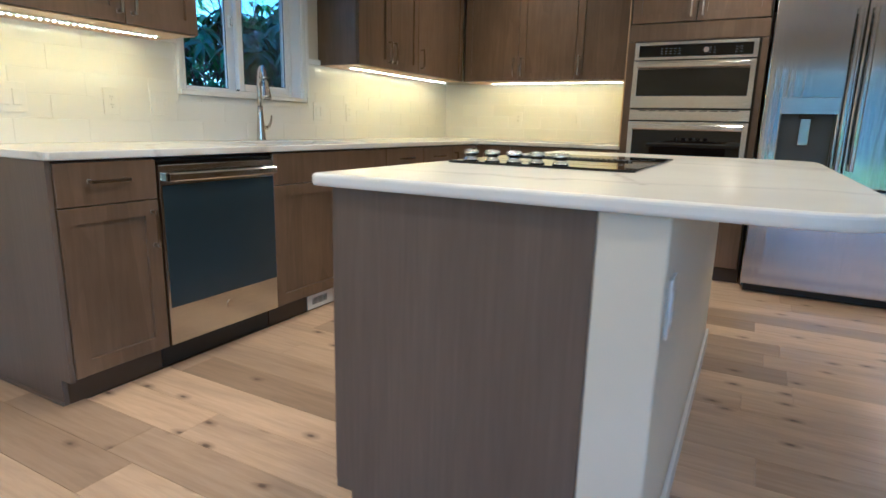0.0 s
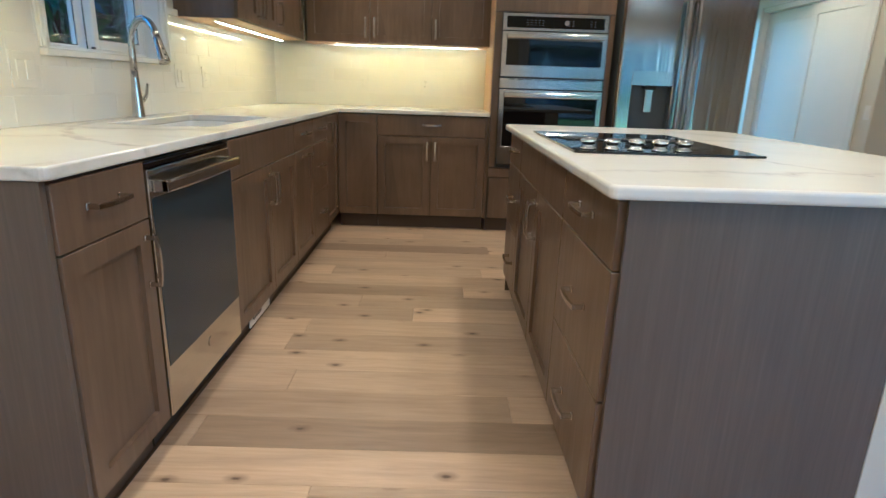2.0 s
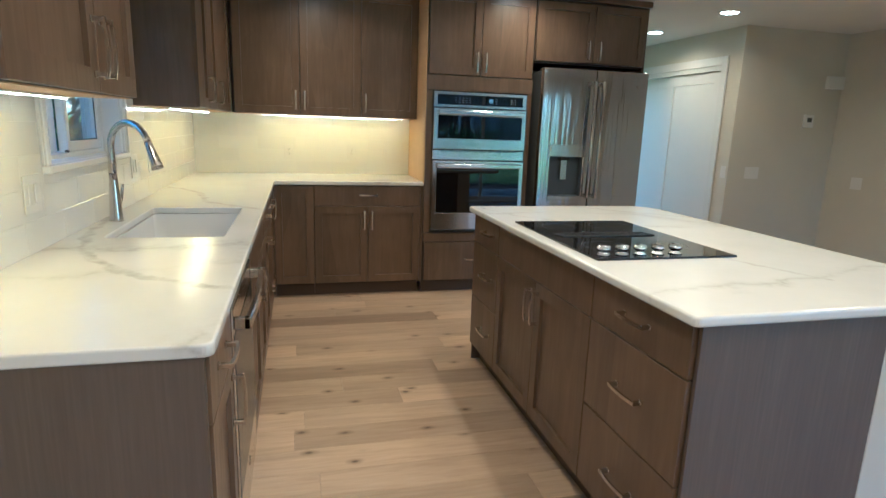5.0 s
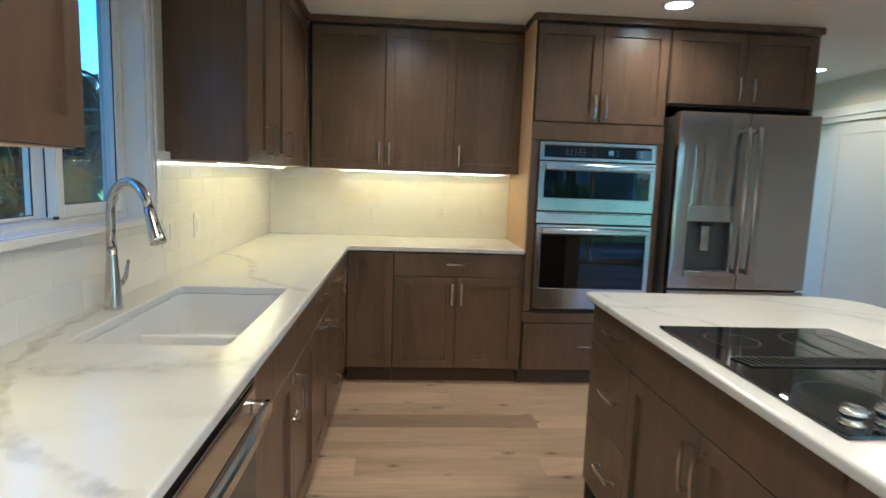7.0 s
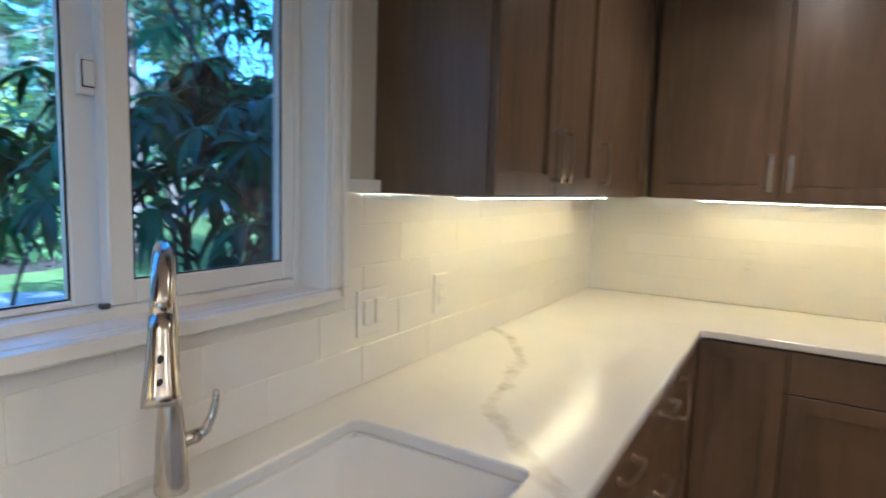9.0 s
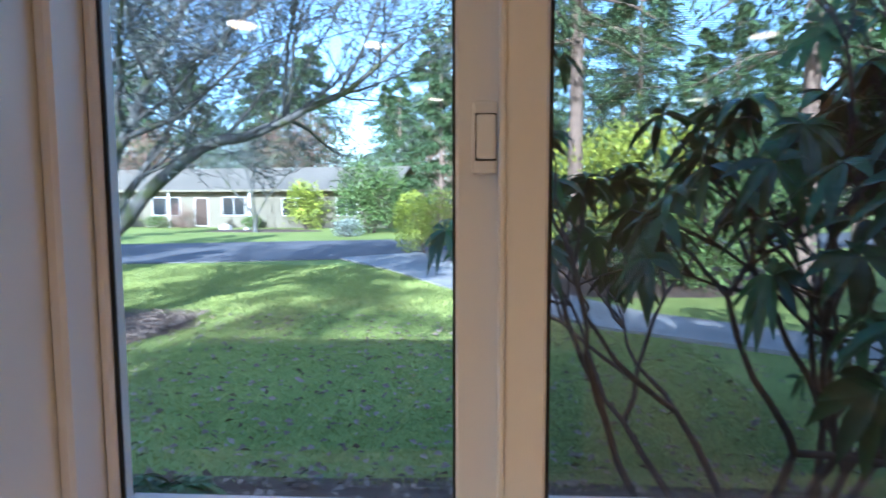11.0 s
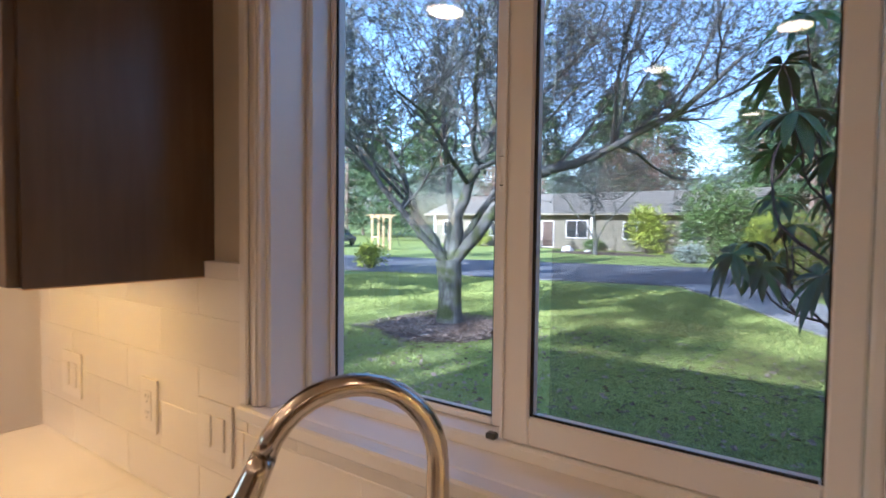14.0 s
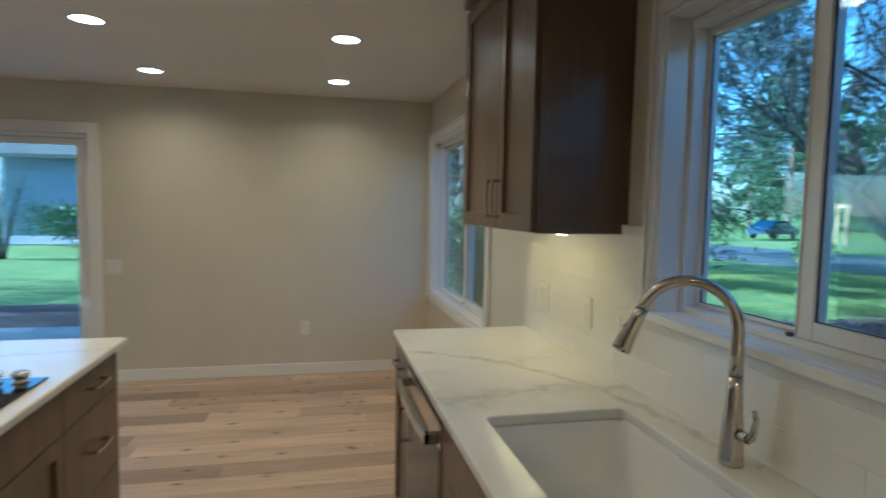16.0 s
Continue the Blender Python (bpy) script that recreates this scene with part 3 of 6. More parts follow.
def sliding_door():
    x0, x1, z0, z1 = SL
    y = ROOM["south"]
    d = thing("door_1", pose(x0, y, 0), "white framed sliding glass patio door, closed", "door", kind="structure")
    W = x1 - x0
    for nm, a in (("casing", (-0.09, 0.001, 0, 0.0, 0.018, z1 + 0.09)), ("casing", (W, 0.001, 0, W + 0.09, 0.018, z1 + 0.09)), ("casing", (0.0, 0.001, z1, W, 0.0175, z1 + 0.09)),
                  ("frame", (0, -0.13, 0.0, 0.03, 0.0, z1)), ("frame", (W - 0.03, -0.13, 0, W, 0.0, z1)), ("frame", (0.03, -0.13, z1 - 0.035, W - 0.03, 0.0, z1)), ("sill", (0.03, -0.13, 0, W - 0.03, 0.0, 0.025))):
        bx(nm, a, M_TRIM if nm == "casing" else M_VINYL, d, "", 0.003)
    for a, b, ya in ((0.031, W / 2 + 0.03, -0.06), (W / 2 - 0.03, W - 0.031, -0.11)):
        leaf = thing("leaf", pose(0, 0, 0), "", "")
        leaf.parent = d
        for nm, q in (("stile", (a, ya, 0.026, a + 0.055, ya + 0.04, z1 - 0.036)), ("stile", (b - 0.055, ya, 0.026, b, ya + 0.04, z1 - 0.036)),
                      ("rail", (a + 0.055, ya, 0.026, b - 0.055, ya + 0.04, 0.10)), ("rail", (a + 0.055, ya, z1 - 0.09, b - 0.055, ya + 0.04, z1 - 0.036))):
            bx(nm, q, M_VINYL, leaf, "", 0.003)
        for yy in (ya + 0.014, ya + 0.026):
            sheet(leaf, [(a + 0.055, yy, 0.10), (b - 0.055, yy, 0.10), (b - 0.055, yy, z1 - 0.09), (a + 0.055, yy, z1 - 0.09)])


sliding_door()


def hall_light():
    """Unseen glazing added at the end of the hall, to bring daylight onto the closet doors."""
    w = thing("window_3", pose(3.75, ROOM["hall"], 0.1), "unseen white framed glazing added at the end of the hall for daylight", "window", kind="structure")
    W, H = 1.15, 1.95
    for nm, a in (("frame", (0.001, 0.04, 0.001, 0.05, 0.1, H - 0.001)), ("frame", (W - 0.05, 0.04, 0.001, W - 0.001, 0.1, H - 0.001)),
                  ("frame", (0.051, 0.04, 0.001, W - 0.051, 0.1, 0.05)), ("frame", (0.051, 0.04, H - 0.05, W - 0.051, 0.1, H - 0.001))):
        bx(nm, a, M_VINYL, w, "", 0.003)
    sheet(w, [(0.05, 0.07, 0.05), (W - 0.05, 0.07, 0.05), (W - 0.05, 0.07, H - 0.05), (0.05, 0.07, H - 0.05)])


hall_light()


def closet():
    d = thing("door_2", pose(5.0, 1.85, 0, 0, 0, -90), "white two-leaf sliding closet doors in white casing, closed", "door", kind="structure")
    W, H = 1.755, 2.05
    for nm, a in (("casing", (-0.085, -0.018, 0, 0, -0.001, H + 0.085)), ("casing", (W, -0.018, 0, W + 0.085, -0.001, H + 0.085)), ("casing", (0, -0.0175, H, W, -0.001, H + 0.085)),
                  ("jamb", (0, 0, 0, 0.012, 0.13, H)), ("jamb", (W - 0.012, 0, 0, W, 0.13, H)), ("jamb", (0.012, 0, H - 0.05, W - 0.012, 0.13, H))):
        bx(nm, a, M_TRIM, d, "", 0.002)
    for a, b, ya in ((0.013, W / 2 + 0.02, 0.07), (W / 2 - 0.02, W - 0.013, 0.025)):
        bm = bmesh.new()
        shaker(bm, a, 0.01, b, H - 0.055, ya, 0.035, 0.11, 0.009)
        leaf = part("leaf", bm, M_DOOR, d)
        bm = bmesh.new()
        cyl(bm, ((b - 0.055) if ya > 0.05 else (a + 0.055), ya + 0.002, 0.95), 0.022, 0.022, 0.003, 20, "y")
        part("finger_pull", bm, M_NICKEL, leaf)


def shaker(bm, x0, z0, x1, z1, y, t, rail, depth):
    """A framed door leaf in one piece, its face at y, its middle recessed."""
    def ring(inset, yy):
        return [bm.verts.new(c) for c in ((x0 + inset, yy, z0 + inset), (x1 - inset, yy, z0 + inset), (x1 - inset, yy, z1 - inset), (x0 + inset, yy, z1 - inset))]
    rings = [ring(0, y + t), ring(0, y + 0.0015), ring(0.0015, y), ring(rail, y), ring(rail + 0.0012, y + depth)]
    for a, b in zip(rings, rings[1:]):
        for k in range(4):
            bm.faces.new((a[k], a[(k + 1) % 4], b[(k + 1) % 4], b[k]))
    bm.faces.new(rings[0][::-1])
    bm.faces.new(rings[-1])
    bmesh.ops.recalc_face_normals(bm, faces=bm.faces)


closet()


def baseboard(name, x0, y0, x1, y1, nx, ny, h=0.1):
    """A board along a wall whose face runs from (x0, y0) to (x1, y1) with the room towards (nx, ny)."""
    t = 0.014
    bm = bmesh.new()
    xa, xb = sorted((x0 + nx * 0.001, x1 + nx * t)) if nx else sorted((x0, x1))
    ya, yb = sorted((y0 + ny * 0.001, y1 + ny * t)) if ny else sorted((y0, y1))
    box(bm, xa, ya, 0.001, xb, yb, h, 0.004, 2)
    return tagged(part(name, bm, M_TRIM), "white painted baseboard", "baseboard", kind="structure")


S, E = ROOM["south"], ROOM["east"]
baseboard("baseboard", 0.015, S, SL[0] - 0.091, S, 0, 1)
baseboard("baseboard", SL[1] + 0.091, S, E - 0.015, S, 0, 1)
baseboard("baseboard", 0, S, 0, -3.95, 1, 0)
baseboard("baseboard", E, S, E, -0.17, -1, 0)
baseboard("baseboard", 5.0, -0.17, E - 0.015, -0.17, 0, -1)
baseboard("baseboard", 5.0, -0.17, 5.0, 0.008, -1, 0)


# ---- kitchen cabinets ----
def handle(parent, x, z, vertical, length=0.145, y=-0.02):
    """A bar pull with square feet and a slightly bowed grip, centred at x, z on a face at y."""
    bm = bmesh.new()
    h = length / 2
    for s in (-1, 1):
        c = s * (h - 0.007)
        d = (x - 0.006, z + c - 0.006, x + 0.006, z + c + 0.006) if vertical else (x + c - 0.006, z - 0.006, x + c + 0.006, z + 0.006)
        box(bm, d[0], y - 0.03, d[1], d[2], y, d[3], 0.0015)
        d = (x - 0.008, z + c - 0.008, x + 0.008, z + c + 0.008) if vertical else (x + c - 0.008, z - 0.008, x + c + 0.008, z + 0.008)
        box(bm, d[0], y - 0.004, d[1], d[2], y + 0.0, d[3], 0.001)
    n = 9
    prev = None
    for i in range(n):
        u = -h + 2 * h * i / (n - 1)
        out = y - 0.028 - 0.006 * (1 - (u / h) ** 2)
        w = 0.0055
        ring = []
        for du, dy in ((-w, -0.004), (w, -0.004), (w, 0.004), (-w, 0.004)):
            ring.append(bm.verts.new((x + du, out + dy, z + u) if vertical else (x + u, out + dy, z + du)))
        if prev:
            for k in range(4):
                bm.faces.new((prev[k], prev[(k + 1) % 4], ring[(k + 1) % 4], ring[k]))
        else:
            bm.faces.new(ring[::-1])
        prev = ring
    bm.faces.new(prev)
    bmesh.ops.recalc_face_normals(bm, faces=bm.faces)
    part("handle", bm, M_NICKEL, parent, "brushed nickel bar handle")


def cabinet(name, place, w, z0, z1, depth, fronts, label, kick=True, group="", floor_z=0.0, side=None, category="cabinet", extra=None):
    """A cabinet unit: carcass, fronts and handles. Local x runs along the front, y into the unit, the front of the carcass is y = 0."""
    c = thing(name, place, label, category, group)
    t = 0.017
    if kick:
        bm = cells([0.0005, t, w - t, w - 0.0005], [0, 0.004, depth - 0.012, depth], z0, z1, lambda x, y: not (t < x < w - t and 0.004 < y < depth - 0.012))
    else:
        bm = bmesh.new()
        box(bm, 0.0005, 0, z0, w - 0.0005, depth, z1)
    part("body", bm, M_CARCASS, c)
    if kick:
        bx("toe_kick", (0.0005, 0.045, floor_z, w - 0.0005, 0.06, z0), M_KICK, c, "dark stained toe kick", 0)
    for kind, xa, za, xb, zb, hd in fronts:
        bm = bmesh.new()
        g = 0.002
        if kind == "door":
            shaker(bm, xa + g, za + g, xb - g, zb - g, -0.02, 0.0195, 0.057, 0.013)
        else:
            box(bm, xa + g, -0.02, za + g, xb - g, -0.0005, zb - g, 0.0018)
        f = part({"door": "door", "drawer": "drawer_front", "panel": "false_front"}[kind], bm, M_CAB, c)
        if hd:
            handle(f, hd[0], hd[1], hd[2])
    return c


R_LOW, R_MID, R_TOP, R_END = 0.108, 0.410, 0.722, 0.877
GB, GU = "base cabinets", "wall cabinets"
west = lambda y, z=0.0: pose(0.615, y, z, 0, 0, 90)
# the run under the window; local x = y - start
cabinet("base_cabinet", west(-3.905), 0.375, 0.10, 0.883, 0.60,
        [("drawer", 0, R_TOP, 0.375, R_END, (0.18, 0.808, False)), ("door", 0, R_LOW, 0.375, R_TOP, (0.343, 0.61, True))],
        "brown stained wooden base cabinet with one drawer over one door", group=GB)
cabinet("sink_cabinet", west(-2.918), 0.967, 0.10, 0.883, 0.60,
        [("panel", 0, R_TOP, 0.967, R_END, None), ("door", 0, R_LOW, 0.515, R_TOP, (0.485, 0.61, True)), ("door", 0.515, R_LOW, 0.967, R_TOP, (0.545, 0.61, True))],
        "brown wooden sink cabinet with two doors under a plain front", group=GB)
cabinet("base_cabinet", west(-1.95), 0.46, 0.10, 0.883, 0.60,
        [("drawer", 0, R_TOP, 0.46, R_END, (0.23, 0.81, False)), ("door", 0, R_LOW, 0.46, R_TOP, (0.23, 0.685, False))],
        "brown stained wooden base cabinet with a drawer over a pull-out door", group=GB)
cabinet("drawer_cabinet", west(-1.489), 0.43, 0.10, 0.883, 0.60,
        [("drawer", 0, R_TOP, 0.43, R_END, (0.215, 0.81, False)), ("drawer", 0, R_MID, 0.43, R_TOP, (0.215, 0.575, False)), ("drawer", 0, R_LOW, 0.43, R_MID, (0.215, 0.265, False))],
        "brown stained wooden base cabinet with three drawers", group=GB)
cabinet("corner_cabinet", west(-1.058), 0.423, 0.10, 0.883, 0.60,
        [("door", 0, R_LOW, 0.423, R_END, (0.035, 0.76, True))], "brown stained wooden corner base cabinet with a full-height door", group=GB)
north = lambda x, y=-0.615: pose(x, y, 0)
cabinet("corner_cabinet", north(0.637), 0.296, 0.10, 0.883, 0.60,
        [("door", 0.0, R_LOW, 0.296, R_END, None)], "brown stained wooden corner cabinet with a plain full-height door", group=GB)
cabinet("base_cabinet", north(0.934), 0.828, 0.10, 0.883, 0.60,
        [("drawer", 0, R_TOP, 0.828, R_END, (0.414, 0.808, False)), ("door", 0, R_LOW, 0.412, R_TOP, (0.382, 0.61, True)), ("door", 0.412, R_LOW, 0.828, R_TOP, (0.442, 0.61, True))],
        "brown stained wooden base cabinet with a wide drawer over two doors", group=GB)
bx("filler_strip", (1.7625, -0.63, 0.10, 1.784, -0.02, 0.883), M_CAB, None, "", 0.001)
tagged(bpy.data.objects["filler_strip"], "brown stained wooden filler strip beside the oven cabinet", "cabinet")
# end panel with its notch for the toe kick
bm = cells([0.0, 0.57, 0.628], [0.0, 0.10, 0.883], 0, 0.018, lambda x, z: not (x > 0.57 and z < 0.10), 0.001)
for v in bm.verts:
    v.co = Vector((v.co.x, -3.9235 + v.co.z, v.co.y))
bmesh.ops.recalc_face_normals(bm, faces=bm.faces)
tagged(part("end_panel", bm, M_PANEL), "grey-brown wooden end panel of the sink run, with a pale scuff", "cabinet panel")
bx("base_moulding", (0.0, -3.932, 0.001, 0.575, -3.924, 0.018), M_PANEL, None, "narrow grey-brown shoe moulding at the foot of the end panel", 0.003)
tagged(bpy.data.objects["base_moulding"], category="moulding")

# wall cabinets
UZ0, UZ1 = 1.402, 2.335
UD = 0.315


def crown(name, dims_list, label):
    bm = bmesh.new()
    for d in dims_list:
        box(bm, *d, 0.003)
    return tagged(part(name, bm, M_CAB), label, "moulding")


def upper(place, w, splits, handles, label, light_rail=True):
    fr = [("door", a, UZ0, b, UZ1, (h, UZ0 + 0.11, True) if h is not None else None) for (a, b), h in zip(splits, handles)]
    c = cabinet("wall_cabinet", place, w, UZ0 + 0.001, UZ1 + 0.02, UD - 0.004, fr, label, kick=False, group=GU)
    bx("underside", (0.002, 0.002, UZ0 - 0.003, w - 0.002, UD - 0.006, UZ0), M_RAW, c, "pale unfinished veneer underside", 0)
    return c


uw = lambda y: pose(UD, y, 0, 0, 0, 90)
upper(uw(-3.90), 0.85, [(0, 0.50), (0.50, 0.85)], [0.47, 0.53], "brown wooden wall cabinet with two doors by the dining end")
upper(uw(-1.825), 0.745, [(0, 0.375), (0.375, 0.745)], [0.345, 0.405], "brown wooden wall cabinet with two doors beside the sink window")
upper(uw(-1.079), 0.742, [(0, 0.742)], [0.035], "brown stained wooden corner wall cabinet with one framed door")
upper(pose(0.338, -UD, 0), 0.507 + 0.0, [(0.02, 0.507)], [0.475], "brown stained wooden wall cabinet with one framed door in the corner")
upper(pose(0.846, -UD, 0), 0.931, [(0, 0.475), (0.475, 0.931)], [0.035, 0.508], "brown stained wooden wall cabinet with two framed doors over the counter")
for nm, d in (("wall_cabinet_end", (0.001, -1.829, UZ0, UD + 0.002, -1.8255, UZ1 + 0.02)), ("wall_cabinet_end", (0.001, -3.0495, UZ0, UD + 0.002, -3.046, UZ1 + 0.02))):
    tagged(bx(nm, d, M_CAB, None, "", 0.0005), "dark stained wooden side skin of a wall cabinet", "cabinet panel")
crown("crown_strip", [(UD - 0.0, -1.835, UZ1 + 0.021, UD + 0.034, -0.352, CEIL - 0.001), (0.001, -1.835, UZ1 + 0.021, UD - 0.001, -1.80, CEIL - 0.001)], "brown stained wooden top strip between wall cabinets and ceiling")
crown("crown_strip", [(UD + 0.0, -UD - 0.034, UZ1 + 0.021, 1.765, -UD, CEIL - 0.001)], "brown stained wooden top strip between wall cabinets and ceiling")
crown("crown_strip", [(UD, -3.91, UZ1 + 0.021, UD + 0.034, -3.04, CEIL - 0.001), (0.001, -3.075, UZ1 + 0.021, UD - 0.001, -3.04, CEIL - 0.001)], "brown stained wooden top strip over the wall cabinet")

# the oven tower and the cabinet over the fridge
TX0, TX1, FX1 = 1.785, 2.65, 3.642
cabinet("oven_cabinet", north(TX0, -0.632), TX1 - TX0, 0.10, 2.35, 0.61,
        [("panel", 0.0, 1.622, TX1 - TX0, 1.737, None), ("panel", 0.0, 0.432, TX1 - TX0, 0.508, None), ("panel", 0.0, 0.508, 0.052, 1.622, None), ("panel", 0.822, 0.508, TX1 - TX0, 1.622, None),
         ("door", 0.012, 1.74, 0.425, 2.335, (0.39, 1.84, True)), ("door", 0.425, 1.74, 0.855, 2.335, (0.46, 1.84, True)),
         ("drawer", 0.012, R_LOW, 0.855, 0.43, (0.43, 0.282, False))],
        "tall brown wooden oven cabinet with two doors and a drawer", group="tall cabinets")
cabinet("fridge_cabinet", north(TX1 + 0.001, -0.632), FX1 - TX1 - 0.022, 1.87, 2.35, 0.61,
        [("door", 0.005, 1.885, 0.505, 2.335, (0.455, 1.985, True)), ("door", 0.505, 1.885, 0.968, 2.335, (0.552, 1.985, True))],
        "brown stained wooden cabinet with two doors over the fridge", kick=False, group="tall cabinets")
tagged(bx("fridge_panel", (FX1 - 0.02, -0.632, 0.0, FX1, -0.002, 2.35), M_CAB, None, "", 0.001), "tall brown stained wooden side panel beside the fridge", "cabinet panel")
tagged(bx("tower_side_panel", (TX0 - 0.008, -0.651, 0.905, TX0 - 0.0005, -0.002, 2.35), M_RAW, None, "", 0.001), "light brown wooden side of the oven cabinet above the counter", "cabinet panel")
crown("crown_strip", [(TX0 - 0.012, -0.668, 2.352, FX1 + 0.006, -0.632, CEIL - 0.001), (TX0 - 0.018, -0.668, 2.352, TX0 - 0.0125, -0.352, CEIL - 0.001)], "brown stained wooden top strip over the tall cabinets")

# the island
isl = lambda y: pose(1.807, y, 0, 0, 0, -90)
GI = "island cabinets"
cabinet("drawer_cabinet", isl(-2.013), 0.41, 0.10, 0.883, 0.60,
        [("drawer", 0, R_TOP, 0.41, R_END, (0.27, 0.807, False)), ("drawer", 0, R_MID, 0.41, R_TOP, (0.27, 0.572, False)), ("drawer", 0, R_LOW, 0.41, R_MID, (0.27, 0.264, False))],
        "brown stained wooden island cabinet with three drawers", group=GI)
cabinet("cooktop_cabinet", isl(-2.424), 0.955, 0.10, 0.883, 0.60,
        [("panel", 0, R_TOP, 0.955, R_END, None), ("door", 0, R_LOW, 0.478, R_TOP, (0.446, 0.61, True)), ("door", 0.478, R_LOW, 0.955, R_TOP, (0.512, 0.61, True))],
        "brown wooden island cabinet with two doors under the cooktop", group=GI)
cabinet("drawer_cabinet", isl(-3.380), 0.512, 0.10, 0.883, 0.60,
        [("drawer", 0, R_TOP, 0.512, R_END, (0.265, 0.807, False)), ("drawer", 0, R_MID, 0.512, R_TOP, (0.265, 0.572, False)), ("drawer", 0, R_LOW, 0.512, R_MID, (0.265, 0.264, False))],
        "brown stained wooden island cabinet with three wide drawers", group=GI)
bm = cells([1.803, 1.85, 2.418], [0.0, 0.10, 0.883], 0, 0.013, lambda x, z: not (x < 1.85 and z < 0.10), 0.001)
for v in bm.verts:
    v.co = Vector((v.co.x, -3.906 + v.co.z, v.co.y))
bmesh.ops.recalc_face_normals(bm, faces=bm.faces)
tagged(part("island_end_panel", bm, M_PANEL), "grey-brown wooden end panel of the island, vertical grain", "cabinet panel")
tagged(bx("island_end_panel", (1.803, -2.012, 0.0, 2.418, -1.999, 0.883), M_PANEL, None, "", 0.001), "grey-brown wooden end panel at the far end of the island", "cabinet panel")
tagged(bx("pony_wall", (2.42, -3.906, 0.0, 2.548, -2.0, 0.883), M_WALL, None, "", 0.004, 2), "greige painted low wall behind the island cabinets", "wall", kind="structure")
for d in ((2.549, -3.906, 0.001, 2.562, -1.985, 0.085), (2.41, -3.92, 0.001, 2.562, -3.9065, 0.085)):
    tagged(bx("baseboard", d, M_TRIM, None, "", 0.004, 2), "white painted baseboard of the island", "baseboard", kind="structure")


# ---- worktops and sink ----
SK = (0.13, 0.54, -2.807, -2.04)
bm = cells([0.0, SK[0], SK[1], 0.648, 1.783], [-3.93, SK[2], SK[3], -0.648, -0.001], 0.884, 0.914,
           lambda x, y: (x < 0.648 or y > -0.648) and not (SK[0] < x < SK[1] and SK[2] < y < SK[3]), 0.006,
           {(0.648, -3.93): 0.022, (0.648, -0.648): 0.02, (SK[0], SK[2]): 0.02, (SK[0], SK[3]): 0.02, (SK[1], SK[2]): 0.02, (SK[1], SK[3]): 0.02}, 3)
tagged(part("worktop", bm, M_QUARTZ), "white quartz worktop with soft grey veins along two walls", "worktop")
bm = cells([1.755, 2.90], [-3.932, -1.985], 0.884, 0.914, lambda x, y: True, 0.009,
           {(1.755, -3.932): 0.02, (1.755, -1.985): 0.02, (2.90, -3.932): 0.16, (2.90, -1.985): 0.16}, 3)
tagged(part("island_worktop", bm, M_QUARTZ), "white quartz island worktop with grey veins and large rounded corners", "worktop")


def sink():
    s = thing("kitchen_sink", pose(0, 0, 0), "white undermount double-bowl kitchen sink with a low divider, clean and empty", "sink")
    x0, x1, y0, y1 = SK[0] - 0.006, SK[1] + 0.006, SK[2] - 0.006, SK[3] + 0.006
    zb, zt, t, ym, zd = 0.69, 0.8835, 0.012, -2.40, 0.822
    bm = bmesh.new()

    r, rings = 0.05, []
    for inset, z in ((0.0, zt), (0.004, 0.74), (0.012, 0.705), (0.035, zb), (0.10, zb - 0.004)):
        pts = []
        xx0, xx1, yy0, yy1 = x0 + t + inset, x1 - t - inset, y0 + t + inset, y1 - t - inset
        rr = max(r - inset * 0.3, 0.01)
        for cx, cy, a0 in ((xx1 - rr, yy1 - rr, 0), (xx0 + rr, yy1 - rr, 90), (xx0 + rr, yy0 + rr, 180), (xx1 - rr, yy0 + rr, 270)):
            for k in range(7):
                an = radians(a0 + 15 * k)
                pts.append(bm.verts.new((cx + rr * math.cos(an), cy + rr * math.sin(an), z)))
        rings.append(pts)
    for p, q in zip(rings, rings[1:]):
        for k in range(len(p)):
            bm.faces.new((p[k], q[k], q[(k + 1) % len(p)], p[(k + 1) % len(p)]))
    bm.faces.new(rings[-1])
    part("basin", bm, M_SINK, s, "", smooth=True)
    bm = bmesh.new()
    box(bm, x0 + t + 0.001, ym - 0.013, zb - 0.004, x1 - t - 0.001, ym + 0.013, zd, 0.009, 3)
    part("divider", bm, M_SINK, s, "", smooth=True)
    bm = bmesh.new()
    for d in ((x0 - 0.02, y0 - 0.02, 0.86, x0 + t, y1 + 0.02, zt), (x1 - t, y0 - 0.02, 0.86, x1 + 0.02, y1 + 0.02, zt), (x0 + t, y0 - 0.02, 0.86, x1 - t, y0 + t, zt), (x0 + t, y1 - t, 0.86, x1 - t, y1 + 0.02, zt)):
        box(bm, *d)
    part("rim", bm, M_SINK, s)
    for yc in ((y0 + ym) / 2, (ym + y1) / 2):
        bm = bmesh.new()
        lathe(bm, [(0.045, zb - 0.002), (0.043, zb + 0.002), (0.034, zb + 0.001), (0.03, zb - 0.003)], 28, ((x0 + x1) / 2, yc, 0))
        part("drain", bm, M_NICKEL, s, "steel drain ring", smooth=True)


sink()


